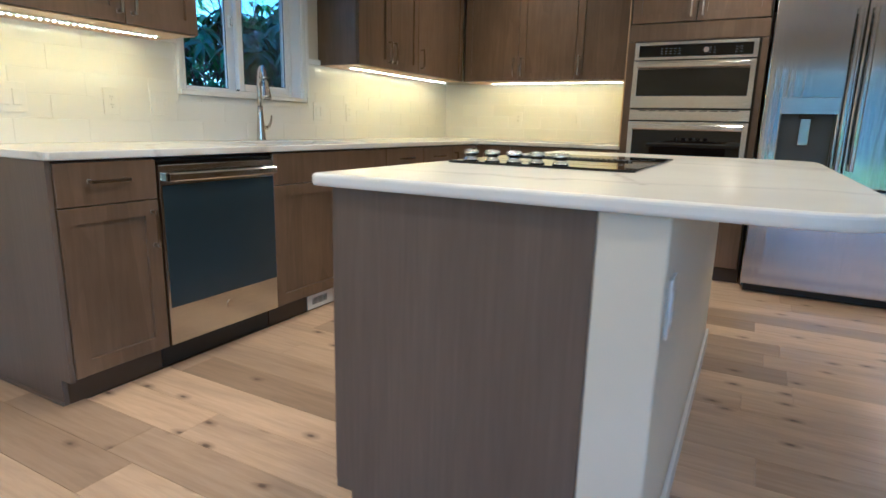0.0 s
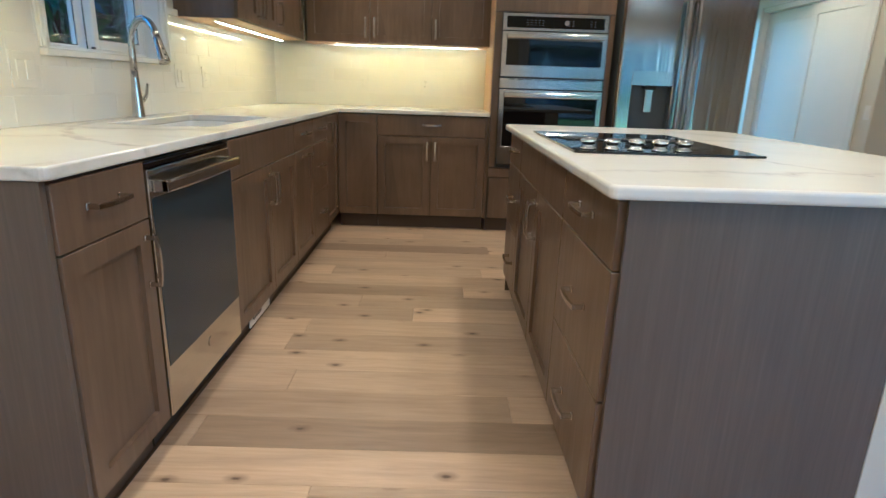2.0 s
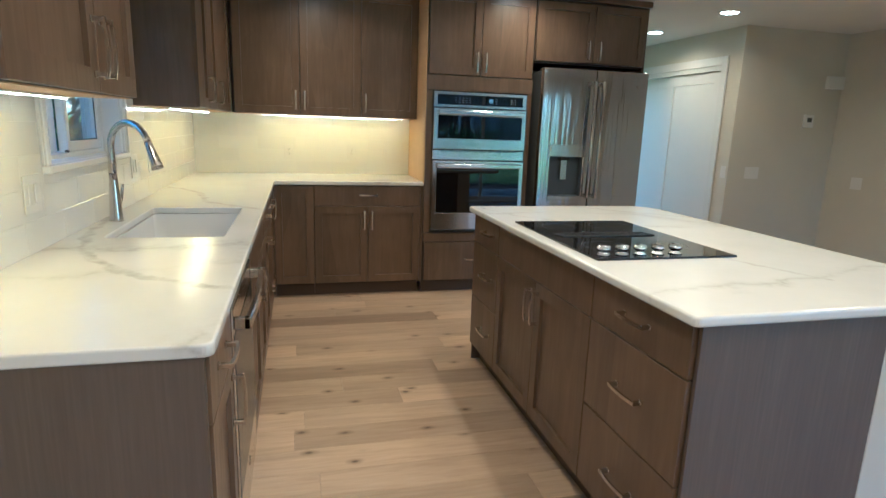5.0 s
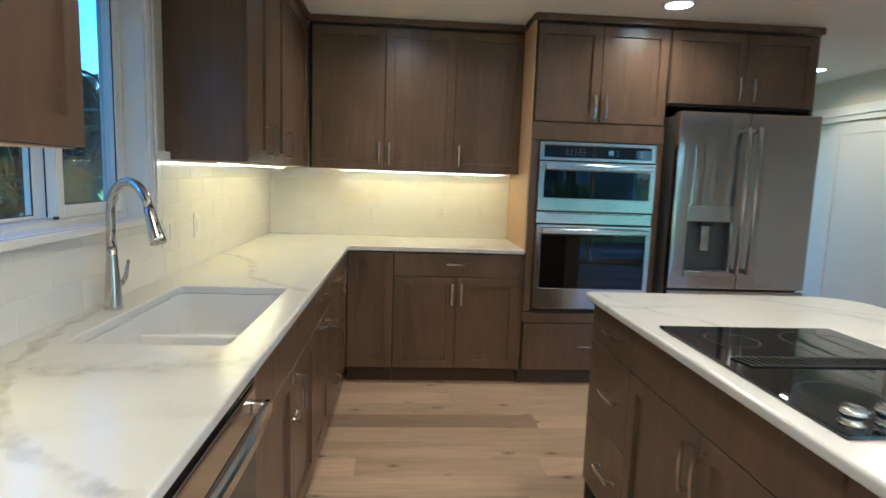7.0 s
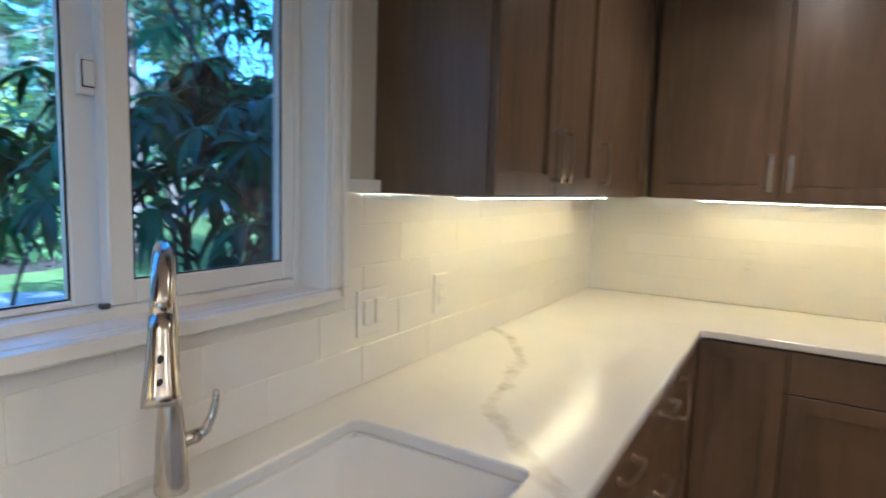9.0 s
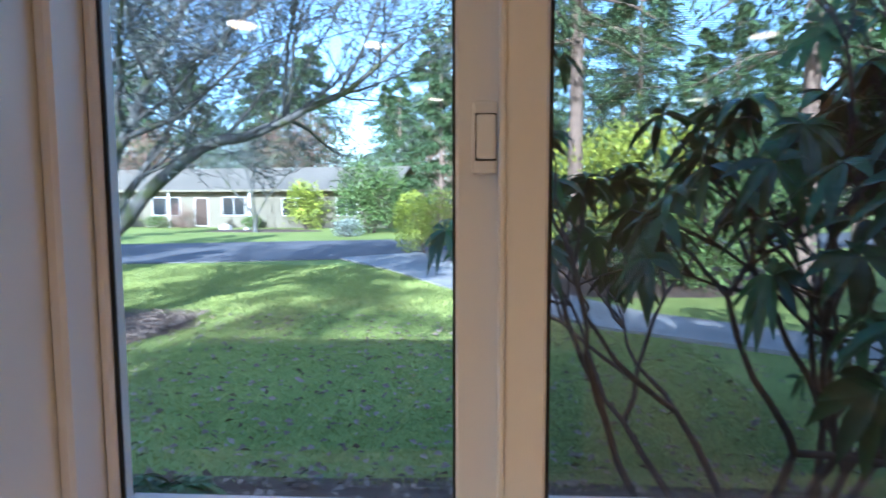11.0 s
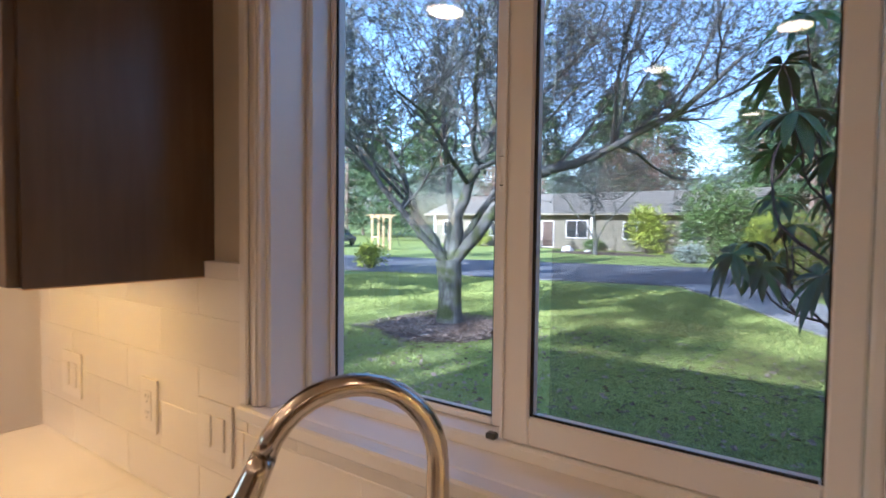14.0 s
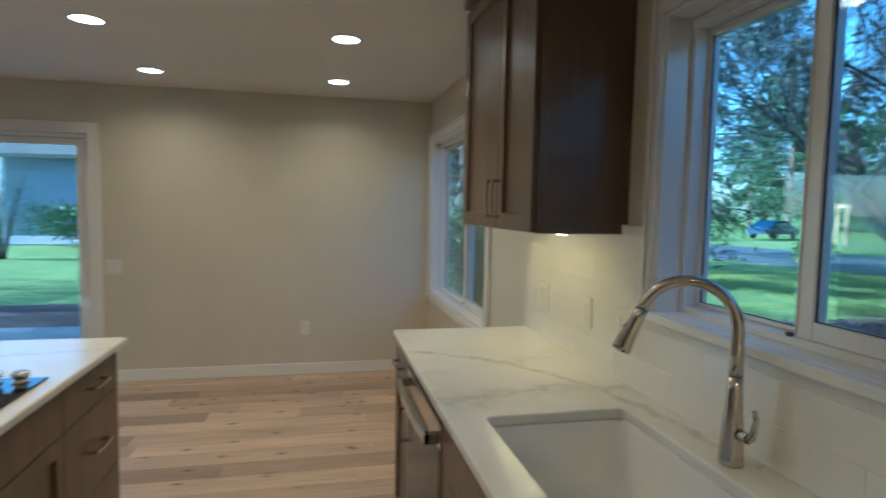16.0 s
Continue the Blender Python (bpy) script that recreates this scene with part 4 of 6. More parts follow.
def faucet():
    f = thing("faucet", pose(0.076, -2.439, 0.914), "brushed nickel pull-down gooseneck faucet with a side lever", "faucet")
    bm = bmesh.new()
    lathe(bm, [(0.027, 0.0), (0.0275, 0.004), (0.026, 0.02), (0.0225, 0.09), (0.019, 0.13), (0.0165, 0.17), (0.0155, 0.2)], 32)
    part("body", bm, M_NICKEL, f, smooth=True)
    R, top = 0.104, 0.303
    d = Vector((0.82, -0.57, 0))
    pts = [(0, 0, 0.195), (0, 0, 0.26), (0, 0, top)]
    for k in range(1, 15):
        a = radians(k * 11.6)
        p = d * (R - R * math.cos(a))
        pts.append((p.x, p.y, top + R * math.sin(a)))
    bm = bmesh.new()
    tube(bm, pts, [0.0155, 0.0145] + [0.0135] * (len(pts) - 2), 18)
    part("neck", bm, M_NICKEL, f, smooth=True)
    e = Vector(pts[-1])
    dn = (Vector(pts[-1]) - Vector(pts[-2])).normalized()
    bm = bmesh.new()
    tube(bm, [e, e + dn * 0.02, e + dn * 0.06, e + dn * 0.098, e + dn * 0.11], [0.0145, 0.0155, 0.018, 0.0225, 0.0225], 20)
    head = part("spray_head", bm, M_NICKEL, f, smooth=True)
    side = d.cross(Vector((0, 0, 1)))
    for k, (o, r) in enumerate(((0.05, 0.0055), (0.08, 0.0075))):
        bm = bmesh.new()
        c = e + dn * o + d * 0.0175
        bmesh.ops.create_uvsphere(bm, u_segments=14, v_segments=8, radius=r, matrix=Matrix.Translation(c) @ Matrix.Diagonal((0.6, 0.8, 1.25, 1)))
        part("button", bm, M_MATTE, head, "black rubber button", smooth=True)
    bm = bmesh.new()
    cyl(bm, (0.0, 0.018, 0.075), 0.013, 0.012, 0.03, 20, "y")
    tube(bm, [(0, 0.045, 0.075), (0.004, 0.062, 0.082), (0.008, 0.072, 0.105), (0.009, 0.078, 0.128), (0.014, 0.076, 0.148)], [0.011, 0.009, 0.007, 0.006, 0.005], 12)
    part("lever", bm, M_NICKEL, f, smooth=True)


faucet()


# ---- appliances ----
def bowed_bar(bm, x0, x1, z, y, bow, h=0.03, t=0.014, posts=True, n=15):
    prev = None
    for i in range(n):
        u = i / (n - 1)
        yy = y - bow * (1 - (2 * u - 1) ** 2)
        x = x0 + (x1 - x0) * u
        ring = [bm.verts.new((x, yy + dy, z + dz)) for dy, dz in ((-t / 2, -h / 2 + 0.006), (-t / 2, h / 2 - 0.006), (-t / 2 + 0.005, h / 2), (t / 2, h / 2), (t / 2, -h / 2), (-t / 2 + 0.005, -h / 2))]
        if prev:
            for k in range(6):
                bm.faces.new((prev[k], prev[(k + 1) % 6], ring[(k + 1) % 6], ring[k]))
        else:
            bm.faces.new(ring)
        prev = ring
    bm.faces.new(prev[::-1])
    bmesh.ops.recalc_face_normals(bm, faces=bm.faces)


def dishwasher():
    d = thing("dishwasher", pose(0.615, -3.528, 0, 0, 0, 90), "stainless steel dishwasher with dark blue protective film still on its door", "dishwasher")
    W = 0.608
    bx("body", (0.004, 0.0, 0.11, W - 0.004, 0.57, 0.872), M_MATTE, d, "black tub housing", 0)
    bx("toe_kick", (0.004, 0.045, 0.0, W - 0.004, 0.06, 0.11), M_MATTE, d, "black toe kick", 0.004)
    for x in (0.05, W - 0.05):
        bm = bmesh.new()
        cyl(bm, (x, 0.2, 0.0), 0.015, 0.012, 0.11, 12)
        part("foot", bm, M_MATTE, d)
    bx("door", (0.003, -0.026, 0.112, W - 0.003, -0.001, 0.852), M_STEEL, d, "", 0.004, 2)
    bx("control_strip", (0.003, -0.02, 0.854, W - 0.003, -0.001, 0.868), M_BLACK, d, "black control strip on the top edge", 0.002)
    bx("film", (0.014, -0.0275, 0.272, W - 0.006, -0.0262, 0.772), M_FILM, d, "dark blue protective film", 0)
    bm = bmesh.new()
    bowed_bar(bm, 0.02, W - 0.02, 0.805, -0.062, 0.012, 0.034, 0.016)
    for x in (0.02, W - 0.042):
        box(bm, x, -0.07, 0.788, x + 0.022, -0.026, 0.822, 0.003)
    part("handle", bm, M_STEEL, d, "bowed stainless bar handle")
    bm = bmesh.new()
    cyl(bm, (0.31, -0.0285, 0.215), 0.017, 0.017, 0.0025, 24, "y")
    part("emblem", bm, M_NICKEL, d, "plain round emblem")


dishwasher()


def oven():
    o = thing("wall_oven", pose(1.838, -0.632, 0), "stainless steel built-in microwave and oven combination with black glass, switched off", "oven")
    W = 0.758
    y = -0.022
    bx("body", (0.006, y, 0.52, W - 0.006, 0.5, 1.612), M_MATTE, o, "black housing", 0)
    bm = cells([0, 0.03, W - 0.03, W], [1.497, 1.517, 1.592, 1.614], 0, 0.022, lambda x, z: not (0.03 < x < W - 0.03 and 1.517 < z < 1.592), 0.002)
    for v in bm.verts:
        v.co = Vector((v.co.x, y - v.co.z, v.co.y))
    bmesh.ops.recalc_face_normals(bm, faces=bm.faces)
    part("control_frame", bm, M_STEEL, o)
    bx("control_panel", (0.031, y - 0.019, 1.518, W - 0.031, y, 1.591), M_BLACK, o, "black glass control panel", 0.001)
    bm = bmesh.new()
    for c in range(9):
        for row in range(3):
            x = 0.17 + 0.028 * c + (0.16 if c > 4 else 0) + (0.1 if c > 6 else 0)
            box(bm, x, y - 0.0196, 1.535 + row * 0.016, x + 0.014, y - 0.019, 1.538 + row * 0.016)
            if c in (4, 6, 8) and row == 2:
                part("print", bm, M_PRINT, o)
                bm = bmesh.new()
    bm = bmesh.new()
    cyl(bm, (0.455, y - 0.038, 1.553), 0.017, 0.02, 0.02, 28, "y")
    part("dial", bm, M_CHROME, o, "chrome dial", smooth=False)

    def door(z0, z1, wx0, wz0, wx1, wz1, hz, nm):
        dr = thing(nm, pose(0, 0, 0), "", "")
        dr.parent = o
        gx0, gz0, gx1, gz1 = 0.035, wz0, W - 0.035, wz1
        bm = cells([0, gx0, gx1, W], [z0, gz0, gz1, z1], 0, 0.036, lambda x, z: not (gx0 < x < gx1 and gz0 < z < gz1), 0.003)
        for v in bm.verts:
            v.co = Vector((v.co.x, y - v.co.z, v.co.y))
        bmesh.ops.recalc_face_normals(bm, faces=bm.faces)
        part("door_frame", bm, M_STEEL, dr)
        bx("door_glass", (gx0 + 0.0005, y - 0.033, gz0 + 0.0005, gx1 - 0.0005, y - 0.004, gz1 - 0.0005), M_BLACK, dr, "black glass", 0)
        bm = bmesh.new()
        bowed_bar(bm, 0.035, W - 0.035, hz, y - 0.078, 0.006, 0.034, 0.018)
        for x in (0.035, W - 0.06):
            box(bm, x, y - 0.076, hz - 0.015, x + 0.025, y - 0.036, hz + 0.015, 0.003)
        part("handle", bm, M_STEEL, dr, "stainless bar handle")
        return dr
    door(1.178, 1.490, 0.05, 1.26, 0.7, 1.435, 1.458, "microwave_door")
    door(0.60 - 0.06, 1.088, 0.05, 0.675, 0.7, 1.032, 1.052, "oven_door")
    bx("vent_trim", (0.0, y - 0.022, 1.096, W, y, 1.17), M_STEEL, o, "stainless vent trim", 0.003)
    bm = bmesh.new()
    for k in range(10):
        box(bm, 0.06 + k * 0.065, y - 0.0228, 1.158, 0.11 + k * 0.065, y - 0.0222, 1.164)
    part("vent_slots", bm, M_MATTE, o)
    bm = bmesh.new()
    cyl(bm, (W / 2 + 0.02, y - 0.0385, 1.218), 0.017, 0.017, 0.0025, 24, "y")
    part("emblem", bm, M_NICKEL, o, "plain round emblem")
    bx("lower_trim", (0.0, y - 0.015, 0.512, W, y, 0.532), M_MATTE, o, "", 0.001)


oven()


def fridge():
    x0, x1, yf, ht = 2.668, 3.578, -0.82, 1.822
    f = thing("refrigerator", pose(x0, yf, 0), "stainless steel french-door refrigerator with a water dispenser, closed", "refrigerator")
    W = x1 - x0
    bx("body", (0.008, 0.062, 0.03, W - 0.008, 0.78, 1.80), M_DARKGREY, f, "dark grey sides", 0.004)
    bx("toe_grille", (0.02, 0.05, 0.006, W - 0.02, 0.09, 0.052), M_MATTE, f, "black toe grille", 0.002)
    for x in (0.06, W - 0.06):
        bm = bmesh.new()
        cyl(bm, (x, 0.12, 0.0), 0.02, 0.02, 0.03, 14)
        part("foot", bm, M_MATTE, f)
    for x in (0.03, W - 0.11):
        bx("hinge_cover", (x, 0.06, 1.80, x + 0.08, 0.16, 1.825), M_MATTE, f, "", 0.006, 2)
    seam = 0.452
    zd = 0.712
    dsp = (0.10, 0.812, 0.385, 1.175)

    def leaf(nm, a, b, za, zb, hole=None):
        xs = sorted({a, b, *([hole[0], hole[2]] if hole else [])})
        zs = sorted({za, zb, *([hole[1], hole[3]] if hole else [])})
        bm = cells(xs, zs, 0, 0.058, lambda x, z: not (hole and hole[0] < x < hole[2] and hole[1] < z < hole[3]), 0.007, None, 3)
        for v in bm.verts:
            v.co = Vector((v.co.x, 0.058 - v.co.z, v.co.y))
        bmesh.ops.recalc_face_normals(bm, faces=bm.faces)
        return part(nm, bm, M_FRIDGE, f)
    left = leaf("door", 0.0, seam - 0.002, zd + 0.004, ht, dsp)
    right = leaf("door", seam + 0.002, W, zd + 0.004, ht)
    low = leaf("freezer_drawer", 0.0, W, 0.062, zd - 0.008)
    for dr, x in ((left, seam - 0.036), (right, seam + 0.036)):
        bm = bmesh.new()
        bowed_bar(bm, 0.82, 1.735, 0, -0.052, 0.016, 0.026, 0.022, n=21)
        for v in bm.verts:
            v.co = Vector((x + v.co.z, v.co.y, v.co.x))
        bmesh.ops.recalc_face_normals(bm, faces=bm.faces)
        for z in (0.822, 1.70):
            box(bm, x - 0.011, -0.052, z, x + 0.011, 0.004, z + 0.03, 0.003)
        part("handle", bm, M_STEEL, dr, "tall bowed stainless handle")
    bm = bmesh.new()
    bowed_bar(bm, 0.06, W - 0.06, 0.63, -0.052, 0.016, 0.026, 0.022, n=21)
    for x in (0.062, W - 0.09):
        box(bm, x, -0.05, 0.62, x + 0.028, 0.004, 0.64, 0.003)
    part("handle", bm, M_STEEL, low, "wide bowed stainless handle")
    # dispenser recess
    hx0, hz0, hx1, hz1 = dsp
    bm = bmesh.new()
    box(bm, hx0, 0.052, hz0, hx1, 0.057, hz1)
    box(bm, hx0, 0.004, hz0, hx0 + 0.006, 0.052, hz1)
    box(bm, hx1 - 0.006, 0.004, hz0, hx1, 0.052, hz1)
    box(bm, hx0 + 0.006, 0.004, hz0, hx1 - 0.006, 0.052, hz0 + 0.022, 0.002)
    disp = part("dispenser", bm, M_DARKGREY, left, "dark grey dispenser recess")
    bx("fascia", (hx0 - 0.008, -0.006, 1.145, hx1 + 0.008, 0.004, 1.243), M_STEEL, disp, "stainless control fascia", 0.002)
    bx("paddle", (hx0 + 0.105, 0.022, 0.96, hx0 + 0.16, 0.034, 1.12), M_NICKEL, disp, "grey dispenser paddle", 0.004, 2)
    bx("spout", (hx0 + 0.09, 0.006, 1.12, hx0 + 0.175, 0.05, 1.145), M_MATTE, disp, "", 0.003)
    bx("drip_tray", (hx0 - 0.004, -0.006, hz0 - 0.016, hx1 + 0.004, 0.004, hz0 + 0.018), M_STEEL, disp, "stainless tray lip", 0.002)
    bm = bmesh.new()
    cyl(bm, (W - 0.085, -0.0015, 1.715), 0.017, 0.017, 0.0025, 24, "y")
    part("emblem", bm, M_NICKEL, right, "plain round emblem")


fridge()


def cooktop():
    c = thing("cooktop", pose(1.812, -3.345, 0.914), "black glass downdraft cooktop with five chrome knobs, switched off", "cooktop")
    bx("glass", (0, 0, 0.0005, 0.57, 0.785, 0.008), M_BLACK, c, "", 0.002, 2)
    bm = bmesh.new()
    gx0, gx1, gy = 0.055, 0.475, 0.425
    box(bm, gx0, gy - 0.038, 0.0082, gx1, gy - 0.031, 0.0125, 0.001)
    box(bm, gx0, gy + 0.031, 0.0082, gx1, gy + 0.038, 0.0125, 0.001)
    n = 22
    for k in range(n):
        x = gx0 + (gx1 - gx0) * k / (n - 1)
        v = box(bm, x - 0.0035, gy - 0.033, 0.0083, x + 0.0035, gy + 0.033, 0.0120)
        bmesh.ops.rotate(bm, verts=v, cent=(x, gy, 0.01), matrix=Matrix.Rotation(radians(18), 3, "Z"))
    part("vent_grille", bm, M_MATTE, c, "black slatted vent grille")
    for k in range(5):
        x = 0.052 + k * 0.073
        kn = bmesh.new()
        lathe(kn, [(0.024, 0.0082), (0.024, 0.013), (0.017, 0.016), (0.0165, 0.024), (0.0235, 0.027), (0.0245, 0.034), (0.0235, 0.040), (0.0205, 0.0425)], 28, (x, 0.055, 0))
        box(kn, x - 0.003, 0.035, 0.0415, x + 0.003, 0.075, 0.045, 0.001)
        part("knob", kn, M_CHROME, c, "chrome knob", smooth=False).data.shade_smooth()
    for cx, cy, r in ((0.15, 0.2, 0.09), (0.42, 0.2, 0.075), (0.15, 0.63, 0.075), (0.42, 0.63, 0.105)):
        bm = bmesh.new()
        ring = [(r, 0.0081), (r, 0.0084), (r - 0.002, 0.0084), (r - 0.002, 0.0081)]
        rr = [[bm.verts.new((cx + q * math.cos(6.2832 * k / 40), cy + q * math.sin(6.2832 * k / 40), z)) for k in range(40)] for q, z in ring]
        for a, b in zip(rr, rr[1:]):
            for k in range(40):
                bm.faces.new((a[k], b[k], b[(k + 1) % 40], a[(k + 1) % 40]))
        part("burner_mark", bm, M_DARKGREY, c)


cooktop()


# ---- small fittings ----
def plate(name, place, w, h, kind, label, category):
    """A wall plate facing local -y, centred at the place."""
    p = thing(name, place, label, category)
    bx("cover", (-w / 2, -0.006, -h / 2, w / 2, -0.0005, h / 2), M_PLATE, p, "", 0.002, 2)
    n = {"outlet": 1, "switch": 1, "double_switch": 2, "blank": 0}[kind]
    for k in range(n):
        x = (k - (n - 1) / 2) * 0.046
        if kind == "outlet":
            bx("socket", (x - 0.0165, -0.0085, -0.033, x + 0.0165, -0.0062, 0.033), M_PLATE, p, "", 0.001)
            bm = bmesh.new()
            for z in (-0.018, 0.018):
                for dx in (-0.006, 0.006):
                    box(bm, x + dx - 0.001, -0.009, z - 0.001, x + dx + 0.001, -0.0086, z + 0.007)
                box(bm, x - 0.0018, -0.009, z - 0.011, x + 0.0018, -0.0086, z - 0.007)
            part("slots", bm, M_DARKGREY, p)
        else:
            bm = bmesh.new()
            v = box(bm, x - 0.0155, -0.010, -0.032, x + 0.0155, -0.0062, 0.032, 0.0015)
            part("rocker", bm, M_PLATE, p)


onwest = lambda y, z: pose(0.0075, y, z, 0, 0, 90)
onnorth = lambda x, z: pose(x, -0.0075, z)
plate("outlet", onwest(-3.291, 1.10), 0.072, 0.118, "outlet", "white double outlet on the tiled wall", "outlet")
plate("switch", onwest(-3.032, 1.10), 0.118, 0.118, "double_switch", "white double rocker switch on the tiled wall by the sink", "switch")
plate("switch", onwest(-3.706, 1.10), 0.118, 0.118, "double_switch", "white double rocker switch at the end of the tiled wall", "switch")
plate("switch", onwest(-1.842, 1.10), 0.118, 0.118, "double_switch", "white double rocker switch on the tiles near the corner", "switch")
plate("outlet", onwest(-1.512, 1.10), 0.072, 0.118, "outlet", "white double outlet near the tiled corner", "outlet")
plate("outlet", onnorth(0.749, 1.10), 0.072, 0.118, "outlet", "white double outlet over the back counter", "outlet")
plate("outlet", onnorth(1.274, 1.105), 0.072, 0.118, "outlet", "white double outlet over the back counter with dark slots", "outlet")
plate("switch", onnorth(1.584, 1.11), 0.072, 0.118, "switch", "white rocker switch beside the oven cabinet", "switch")
plate("outlet", pose(2.5485, -3.82, 0.70, 0, 0, 90), 0.072, 0.118, "outlet", "white double outlet on the low island wall", "outlet")
plate("outlet", pose(1.09, S, 0.41, 0, 0, 180), 0.072, 0.118, "outlet", "white double outlet low on the dining wall", "outlet")
plate("switch", pose(2.59, S, 0.945, 0, 0, 180), 0.118, 0.118, "double_switch", "white double rocker switch beside the patio door", "switch")
plate("switch", pose(5.0, -0.11, 0.995, 0, 0, -90), 0.072, 0.118, "switch", "white rocker switch beside the closet casing", "switch")
plate("switch", pose(5.285, -0.17, 0.995), 0.165, 0.118, "double_switch", "wide white rocker switch on the hall wall", "switch")
plate("switch", pose(E, -0.52, 0.93, 0, 0, -90), 0.118, 0.118, "double_switch", "white double rocker switch on the east wall", "switch")
t = thing("thermostat", pose(5.875, -0.17, 1.527), "small white wall thermostat with a grey display", "thermostat")
bx("case", (-0.055, -0.028, -0.065, 0.055, -0.0005, 0.065), M_PLATE, t, "", 0.006, 2)
bx("display", (-0.028, -0.0295, -0.01, 0.028, -0.0285, 0.035), M_DARKGREY, t, "grey display", 0)
t = thing("door_chime", pose(6.12, -0.17, 1.915), "white box-shaped door chime on the wall", "door chime")
bx("cover", (-0.1, -0.05, -0.065, 0.1, -0.0005, 0.065), M_PLATE, t, "", 0.012, 3)

v = thing("floor_vent", pose(0.571, -2.64, 0, 0, 0, 90), "white slotted toe-kick vent under the sink cabinet", "vent")
bx("frame", (0, -0.010, 0.003, 0.30, -0.0015, 0.088), M_PLATE, v, "", 0.003)
bm = bmesh.new()
for k in range(12):
    box(bm, 0.04 + k * 0.0105, -0.0108, 0.028, 0.0455 + k * 0.0105, -0.0102, 0.066)
part("slots", bm, M_MATTE, v)

for x, y in CANS:
    c = thing("ceiling_light", pose(x, y, CEIL), "round recessed ceiling lamp, lit", "ceiling lamp", "ceiling lamps")
    bm = bmesh.new()
    lathe(bm, [(0.072, -0.006), (0.088, -0.006), (0.094, -0.0005), (0.07, -0.0005)], 36)
    part("trim_ring", bm, M_TRIM, c, smooth=False)
    bm = bmesh.new()
    lathe(bm, [(0.0715, -0.0035), (0.0715, -0.0065), (0.069, -0.0075)], 36)
    part("lens", bm, M_LENS, c, "glowing lens")
for (x, y), sx, sy in STRIPS:
    s = thing("light_strip", pose(x, y, 1.3985), "thin warm light strip under the wall cabinets, lit", "strip light", "strip lights")
    bx("channel", (-sx / 2 - 0.002, -sy / 2 - 0.002, -0.006, sx / 2 + 0.002, sy / 2 + 0.002, 0.0), M_PLATE, s, "", 0.001)
    bm = bmesh.new()
    n = int(max(sx, sy) / 0.025)
    for k in range(n):
        u = ((k + 0.5) / n - 0.5) * max(sx, sy)
        cx, cy = (u, 0) if sx > sy else (0, u)
        box(bm, cx - 0.003, cy - 0.003, -0.0085, cx + 0.003, cy + 0.003, -0.0062)
    part("diodes", bm, M_LED, s, "row of glowing diodes")

# tile edge and ledge at the window
for y0, y1 in ((-3.045, -2.93), (-1.9465, -1.83)):
    tagged(bx("ledge", (0.0, y0, 1.400, 0.024, y1, 1.432), M_TRIM, None, "", 0.003, 2), "short white ledge capping the tiles beside the window", "moulding")


def adopt(child, parent):
    child.parent = parent
    child.matrix_parent_inverse = parent.matrix_basis.inverted()
    for key in ("category",):
        if key in child:
            del child[key]


obs = bpy.data.objects
for child, parent in (("end_panel", "base_cabinet"), ("base_moulding", "base_cabinet"), ("fridge_panel", "fridge_cabinet"), ("tower_side_panel", "oven_cabinet"), ("filler_strip", "oven_cabinet"),
                      ("wall_cabinet_end", "wall_cabinet.001"), ("wall_cabinet_end.001", "wall_cabinet"), ("island_end_panel", "drawer_cabinet.002"), ("island_end_panel.001", "drawer_cabinet.001")):
    adopt(obs[child], obs[parent])


# ---- outdoors ----
GZ = -0.5


def ground_z(x, y):
    """The lawn: half a metre down on the street side, rising towards the patio side."""
    a = min(max((x + 3.0) / 3.0, 0), 1)
    s = a * a * (3 - 2 * a)
    return GZ + 0.32 * s


def ground_sheet():
    xs = sorted({-600, -300, -150, -100, -70, *[round(-60 + 2.5 * i, 2) for i in range(17)], *[round(-17 + 0.5 * i, 2) for i in range(40)], 4, 6, 9, 14, 20, 30, 60, 150, 300, 600})
    ys = sorted({-600, -300, -150, -100, -70, -50, *[round(-40 + 2.5 * i, 2) for i in range(9)], *[round(-17 + 0.5 * i, 2) for i in range(45)], 8, 12, 20, 40, 80, 150, 300, 600})
    vs = [(x, y, ground_z(x, y) + (0.02 * noise.noise(Vector((x * 0.6, y * 0.6, 0))) if abs(x) < 40 else 0)) for x in xs for y in ys]
    n = len(ys)
    fs = [(i * n + j, (i + 1) * n + j, (i + 1) * n + j + 1, i * n + j + 1) for i in range(len(xs) - 1) for j in range(n - 1)
          if not (-0.16 < (xs[i] + xs[i + 1]) / 2 < 6.3 and -6.6 < (ys[j] + ys[j + 1]) / 2 < 2.5)]
    me = bpy.data.meshes.new("ground")
    me.from_pydata(vs, [], fs)
    me.materials.append(M_LAWN)
    me.shade_smooth()
    tagged(new("ground", me), "green mown lawn with patches of sun", "ground", kind="structure")


ground_sheet()


